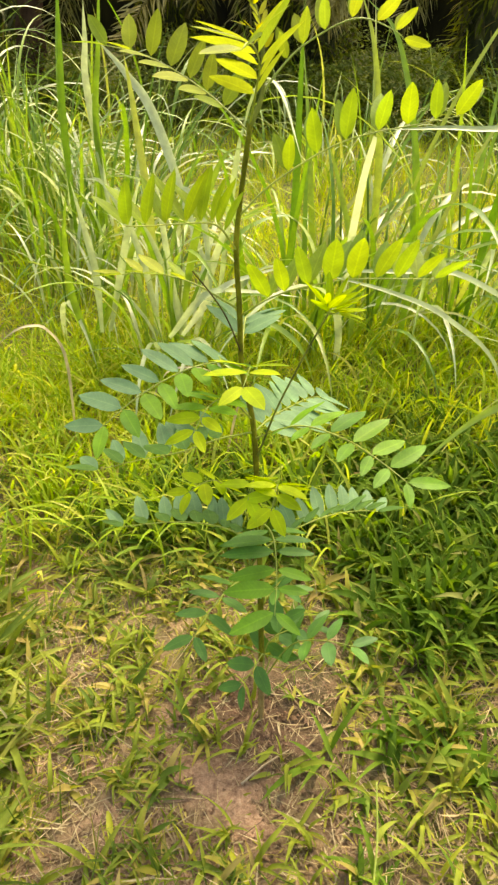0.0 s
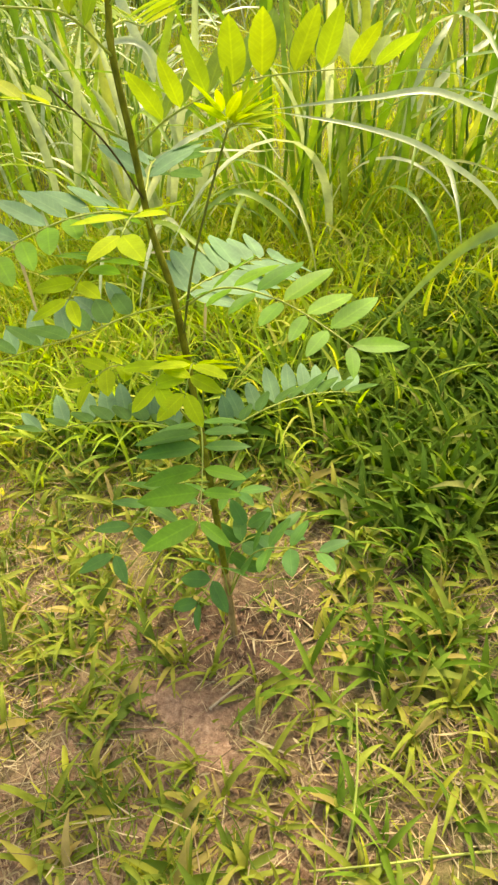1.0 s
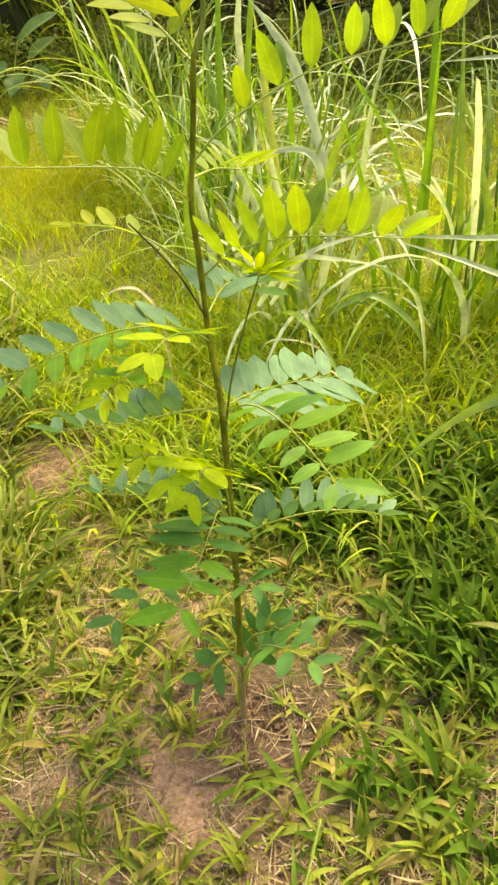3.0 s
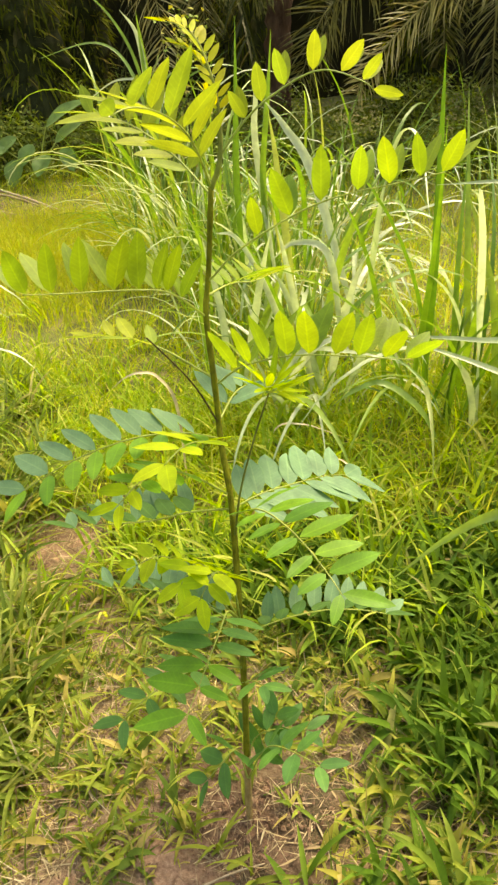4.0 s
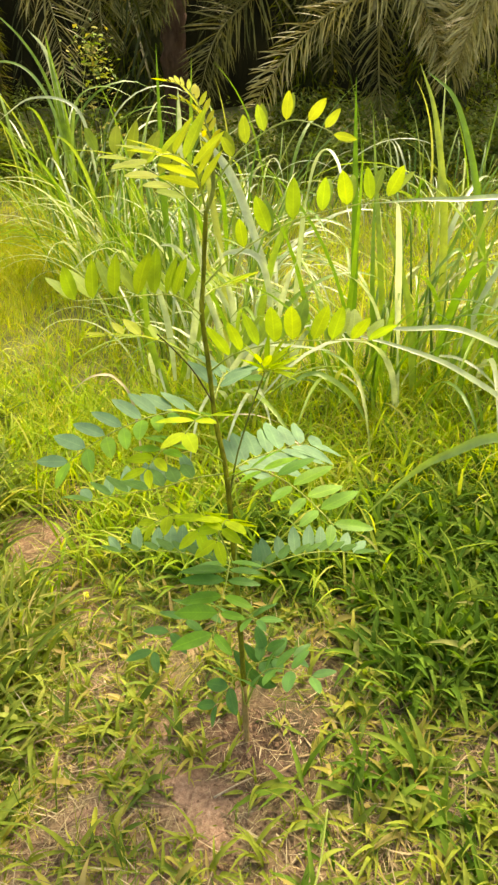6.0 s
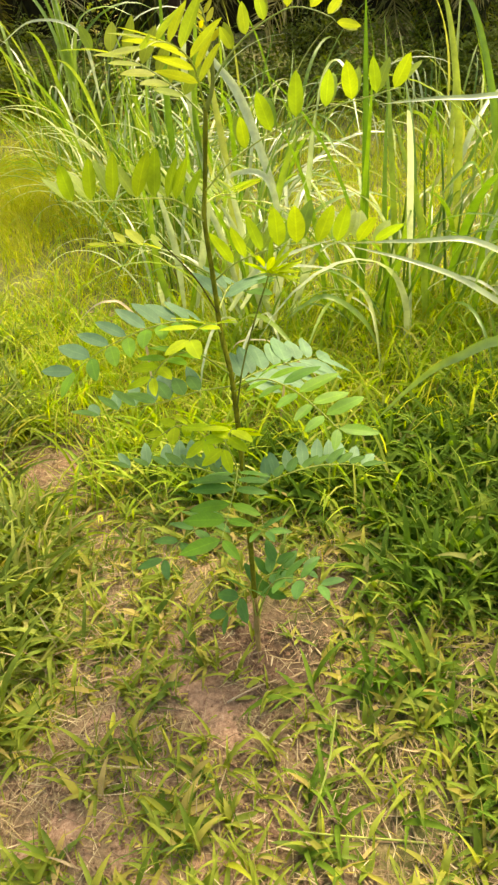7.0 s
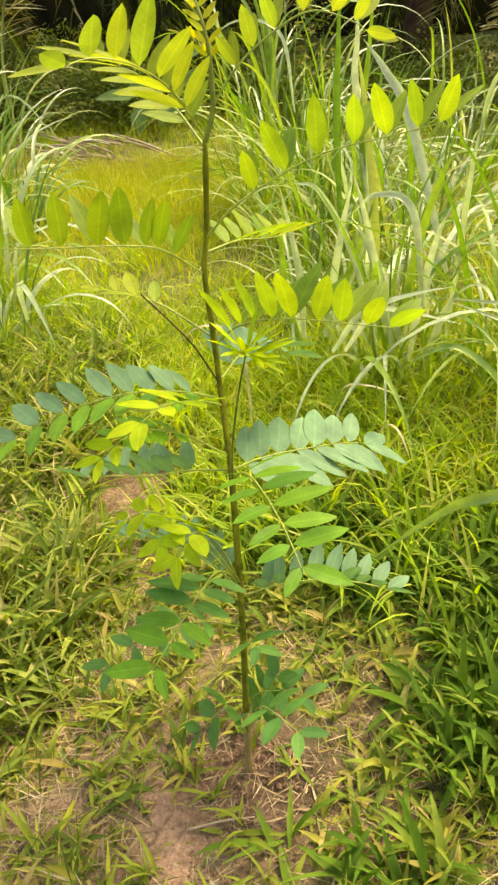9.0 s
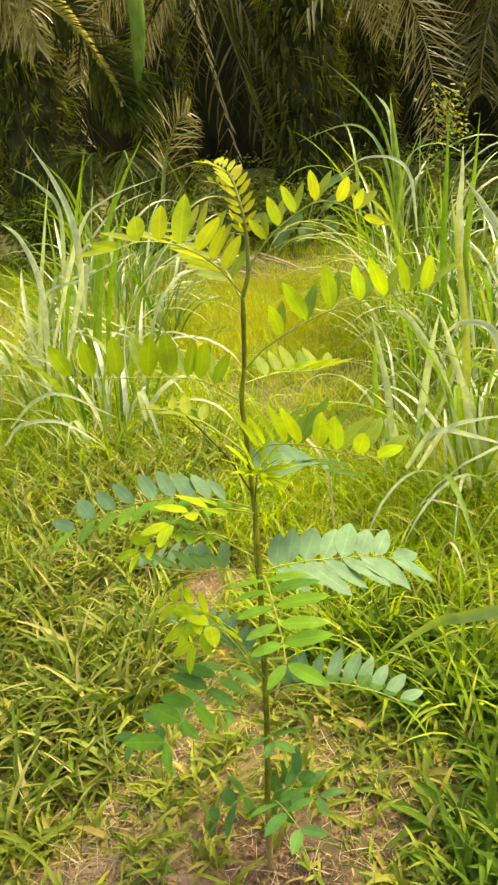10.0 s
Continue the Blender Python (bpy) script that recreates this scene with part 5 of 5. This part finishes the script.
frond(side_palm, [CROWN, (-5.9, 5.5, 3.0)] + [(-5.006, 5.5, 2.435), (-5.379, 5.5, 2.092), (-5.724, 5.5, 1.8), (-5.903, 5.5, 1.461)], M_FROND_DRY, 0.30, 80, 0.8, 0.014, 75, True, M_RIB, bare=0.4, thin=0.6)
frond(side_palm, [CROWN, (-5.7, 5.6, 3.1)] + [(-4.495, 5.6, 2.438), (-4.666, 5.6, 2.131), (-4.901, 5.6, 1.85), (-5.073, 5.6, 1.587)], M_FROND_DRY, 0.26, 80, 0.8, 0.014, 76, True, M_RIB, bare=0.4, thin=0.6)
frond(side_palm, [CROWN, (-5.8, 4.3, 2.9), (-5.25, 4.15, 2.45), (-4.97, 4.34, 2.1), (-4.95, 4.36, 1.7)], M_FROND_DRY, 0.30, 70, 0.8, 0.020, 73, True, M_RIB)
palm(2.7, 8.6, 2.7, 0.28, [([(0.085, 7.6, 2.034), (0.35, 7.5, 1.585), (0.545, 7.5, 1.205), (0.689, 7.5, 0.873)], M_FROND_DRY, 0.30), ([(1.177, 7.3, 1.652), (1.015, 7.2, 1.374), (0.9, 7.2, 1.107), (0.837, 7.2, 0.848)], M_FROND_DRY, 0.26),
                           ([(2.2, 7.8, 2.2), (1.7, 7.4, 1.5), (1.45, 7.3, 0.8)], M_FROND, 0.42)], "oil palm with hanging fronds", 25)
palm(-7.6, 8.2, 2.9, 0.30, [], "oil palm in the shade of the grove", 35, 7)
palm(-3.3, 11.2, 2.9, 0.30, [], "oil palm in the shade of the grove", 27, 8)
palm(-0.9, 11.0, 2.8, 0.28, [([(-0.8, 9.8, 2.2), (-0.5, 9.3, 1.4), (-0.4, 9.2, 0.7)], M_FROND, 0.42)], "oil palm in the shade of the grove", 28, 8)
palm(1.3, 11.6, 2.8, 0.28, [], "oil palm in the shade of the grove", 29, 10)
palm(-5.6, 10.6, 2.8, 0.28, [], "oil palm in the shade of the grove", 30, 10)
palm(-9.3, 6.2, 2.8, 0.28, [], "oil palm in the shade of the grove", 31, 9)

# two young palms on the ground
young = thing("young_palm", -4.25, 4.88, float(height(-4.25, 4.88)), "small seedling palm with one feathery frond", "palm")
frond(young, [(-4.25, 4.88, float(height(-4.25, 4.88))), (-4.34, 4.95, 0.35), (-4.27, 5.0, 0.78), (-4.08, 5.0, 1.06), (-3.93, 5.0, 1.13)], M_FROND_DRY, 0.26, 34, 0.3, 0.010, 5, True, bare=0.4, thin=0.5)
spear = thing("spear_palm", -5.0, 5.1, float(height(-5.0, 5.1)), "young oil palm with short arching dark green fronds", "palm")
for k_, (dx_, dy_) in enumerate(((0.5, -0.35), (0.1, -0.5), (-0.4, -0.3), (0.45, 0.1))):
    frond(spear, [(-5.0, 5.1, -0.25), (-5.0 + dx_ * 0.5, 5.1 + dy_ * 0.5, 0.75), (-5.0 + dx_, 5.1 + dy_, 0.8), (-5.0 + dx_ * 1.5, 5.1 + dy_ * 1.5, 0.4)], M_FROND_GREEN, 0.30, 50, 0.8, 0.014, 74 + k_, False, M_GSTALK)


def shrub(x, y, w, h, n, seed, material=M_SHADE, size=(0.04, 0.10)):
    """A loose bush: a few stems and many small leaves with gaps."""
    r_ = np.random.default_rng(seed)
    z = float(height(x, y))
    s = thing("shrub", x, y, z, "low shrub with small dull green leaves at the field's edge", "shrub", "undergrowth before the palms")
    rr = random.Random(seed)
    for i in range(5):
        tip = Vector((rr.uniform(-w, w) * 0.6, rr.uniform(-w, w) * 0.5, h * rr.uniform(0.6, 0.95)))
        part("stem", tube("stem", spline([(0, 0, -0.02), tuple(tip * 0.5 + Vector((rr.uniform(-0.05, 0.05), 0, 0.05))), tuple(tip)], 8), [0.008 - 0.0007 * k for k in range(9)], M_STUB, 5), s)
    cen = np.column_stack([r_.normal(0, w * 0.5, n // 8), r_.normal(0, w * 0.4, n // 8), r_.uniform(0.05, 1, n // 8) ** 0.8 * h])
    P = np.repeat(cen, 8, 0) + r_.normal(0, 0.05, (n // 8 * 8, 3))
    P[:, 2] = np.maximum(P[:, 2], 0.02)
    m = len(P)
    V, Q = blade_arrays(P, r_.uniform(0, 6.28, m), r_.uniform(*size, m), r_.uniform(0.018, 0.045, m), r_.uniform(-30, 50, m), r_.uniform(0, 70, m), 2, 0.2, 0.3, r_.normal(0, 0.5, m))
    c = mesh_object("foliage", V, Q, material)
    c.parent = s
    tagged(c, kind="stuff")
    return s


for i, (x, y, w, h, n) in enumerate(((-4.4, 6.6, 0.7, 0.55, 2600), (-3.5, 7.4, 0.6, 0.5, 2200), (-2.6, 7.6, 0.6, 0.45, 2200), (-1.6, 7.7, 0.6, 0.5, 2200), (-0.5, 7.9, 0.7, 0.5, 2400), (0.4, 7.4, 0.6, 0.42, 2400),
                                      (1.3, 7.3, 0.7, 0.5, 2400), (2.2, 7.2, 0.7, 0.6, 2400), (-5.3, 6.0, 0.6, 0.6, 2200), (-6.0, 4.9, 0.6, 0.7, 2200), (-6.6, 3.9, 0.6, 0.6, 2000), (-4.9, 7.1, 0.5, 0.6, 2000))):
    shrub(x, y, w, h, n, 40 + i)
for i in range(22):
    rr = random.Random(400 + i)
    shrub(-8.5 + 0.56 * i + rr.uniform(-0.2, 0.2), 8.9 + rr.uniform(-0.3, 1.6) - 0.25 * max(0, 6 - i), 0.75, rr.uniform(0.45, 0.85), 1200, 80 + i)
shrub(-1.9, 5.6, 0.14, 1.36, 560, 60, M_TURF, (0.03, 0.06))

plant = thing("broad_leaved_plant", -3.75, 6.25, float(height(-3.75, 6.25)), "low plant with big oval blue-green leaves on stalks", "plant")
PX = Vector((-3.75, 6.25, float(height(-3.75, 6.25))))
for i, (tip, ln, w, way) in enumerate((((-3.73, 6.22, 0.10), 0.24, 0.16, (-0.2, -0.6, -0.5)), ((-3.58, 6.36, 0.10), 0.30, 0.15, (0.75, 0.3, 0.65)), ((-3.52, 6.38, 0.06), 0.24, 0.15, (0.45, -0.3, -0.6)),
                                       ((-3.92, 6.1, 0.05), 0.42, 0.16, (-0.9, -0.2, 0.1)), ((-3.86, 6.14, -0.02), 0.26, 0.2, (-0.1, -0.5, -0.7)), ((-3.66, 6.3, 0.0), 0.28, 0.18, (0.1, -0.7, -0.3)), ((-3.62, 6.30, 0.24), 0.44, 0.17, (0.75, 0.1, 0.55)), ((-3.88, 6.2, 0.16), 0.26, 0.17, (-0.5, -0.5, -0.4)))):
    t_ = Vector(tip) - PX
    part("leaf_stalk", tube("leaf_stalk", spline([(0, 0, 0), tuple(t_ * 0.5 + Vector((0, 0, 0.06))), tuple(t_)], 10), [0.010 - 0.0005 * k for k in range(11)], M_STALK, 6), plant)
    part("leaf", leaf_mesh("leaf", ln, w, M_BROAD, 0.3, 0.15, 0.5, 0.02, 10, 6), plant, frame_of(t_, way, (0.1, -0.5, 0.9)))

pile = thing("stalk_pile", -3.75, 5.2, float(height(-3.75, 5.2)), "heap of pale dry cut stalks lying on bare soil", "brushwood")
rr = random.Random(12)
for i in range(26):
    ln, a_ = rr.uniform(0.4, 1.0), rr.gauss(-12, 14)
    x, y = rr.uniform(-0.55, 0.45), rr.uniform(-0.3, 0.3)
    part("stalk", tube("stalk", spline([(-ln / 2, 0, 0), (0, rr.uniform(-0.03, 0.03), 0.015), (ln / 2, 0, 0)], 8), [rr.uniform(0.008, 0.014)] * 9, M_WOOD, 6, 0.2), pile, pose(x, y, 0.03 + 0.02 * (i % 4), 0, rr.uniform(-4, 4), a_))

# a plain sheet coloured dark for the grove's shade behind the palms
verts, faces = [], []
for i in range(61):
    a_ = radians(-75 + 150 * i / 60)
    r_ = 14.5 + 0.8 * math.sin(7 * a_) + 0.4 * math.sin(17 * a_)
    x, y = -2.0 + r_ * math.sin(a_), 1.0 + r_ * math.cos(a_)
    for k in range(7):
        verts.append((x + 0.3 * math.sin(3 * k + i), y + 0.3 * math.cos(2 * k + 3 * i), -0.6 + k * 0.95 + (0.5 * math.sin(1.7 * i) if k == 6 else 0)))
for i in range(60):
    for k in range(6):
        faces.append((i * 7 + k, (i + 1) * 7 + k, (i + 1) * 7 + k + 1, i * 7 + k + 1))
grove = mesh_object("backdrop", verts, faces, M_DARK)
tagged(grove, "plain sheet painted dark for the deep shade of the palm grove", "backdrop", kind="structure")


# ---- foreground tufts and loose bits ----
TUFT = [tall_blade("tuft_blade", 1.0, w, r, c, M_TURF, 6) for w, r, c in ((0.095, 70, 110), (0.11, 55, 80), (0.08, 80, 140), (0.10, 40, 70), (0.075, 84, 90))]
TUFT_L = [tall_blade("green_blade", 1.0, w, r, c, M_LUSH, 6) for w, r, c in ((0.10, 65, 100), (0.115, 50, 80), (0.085, 78, 120))]
TUFT_Y = [tall_blade("yellow_blade", 1.0, w, r, c, M_GOLD, 6) for w, r, c in ((0.10, 60, 80), (0.09, 30, 40))]
rr = random.Random(31)
spots = scatter(105, -0.55, 0.65, 0.28, 1.0, lambda x, y: np.clip(1 - bareness(x, y), 0.1, 1))
for i, (x, y) in enumerate(spots):
    g = thing("grass_tuft", x, y, float(height(x, y)), "small tuft of broad yellow-green grass blades on the soil", "grass tuft", "grass tufts round the sapling")
    lush = x > 0.22 and rr.random() < 0.45
    for k in range(rr.randint(4, 7)):
        size = rr.uniform(0.05, 0.11)
        part("blade", rr.choice(TUFT_L if lush else TUFT_Y if rr.random() < 0.07 and y < 0.7 else TUFT), g, pose(rr.uniform(-0.012, 0.012), rr.uniform(-0.012, 0.012), -0.002, rr.uniform(-10, 10), rr.uniform(-10, 10), rr.uniform(0, 360)) @ Matrix.Diagonal((size, size, size, 1)))
for x, y, a_, size in ((0.052, 0.56, -60, 0.075), (-0.15, 0.64, -75, 0.085), (0.25, 0.735, 20, 0.08), (0.10, 0.71, 50, 0.05), (0.12, 0.69, 200, 0.04)):
    d = thing("fallen_leaf", x, y, float(height(x, y)) + 0.006, "yellowed fallen grass leaf on the soil", "leaf", "fallen leaves on the soil")
    part("blade", tall_blade("fallen_blade", size, 0.012, 4, 14, M_GOLD if a_ < 0 else M_TURF, 6), d, pose(0, 0, 0, 0, 0, a_))
stick = thing("twig", 0.11, 0.70, float(height(0.11, 0.70)) + 0.006, "thin pale dry twig lying by the stem", "twig")
part("twig_wood", tube("twig_wood", spline([(-0.04, -0.03, 0.002), (0.0, 0.004, 0.004), (0.045, 0.035, 0.003)], 10), [0.0022 - 0.0001 * k for k in range(11)], M_WOOD, 6, 0.2), stick)
for points, leaf in (([(0.276, 0.623, 0.130), (0.271, 0.545, 0.090), (0.252, 0.465, 0.062), (0.236, 0.425, 0.0)], [(0.272, 0.55, 0.092), (0.282, 0.566, 0.094), (0.297, 0.577, 0.094), (0.313, 0.586, 0.088)]),
                     ([(0.201, 0.441, 0.060), (0.290, 0.446, 0.062), (0.390, 0.456, 0.060), (0.470, 0.462, 0.0)], [(0.345, 0.451, 0.064), (0.352, 0.466, 0.074), (0.362, 0.484, 0.076), (0.370, 0.502, 0.070)])):
    x, y = points[-1][:2]
    g = thing("grass_stalk", x, y, float(height(x, y)), "long yellow-green grass stalk leaning over the turf", "grass stalk", "grass stalks in the turf")
    base = Vector((x, y, float(height(x, y))))
    part("stalk", tube("stalk", [q - base for q in spline(points[:-1] + [tuple(base)], 20)], [0.0014 + 0.0008 * k / 20 for k in range(21)], M_STALK, 6), g)
    long_blade(g, leaf, 0.010, M_TURF)
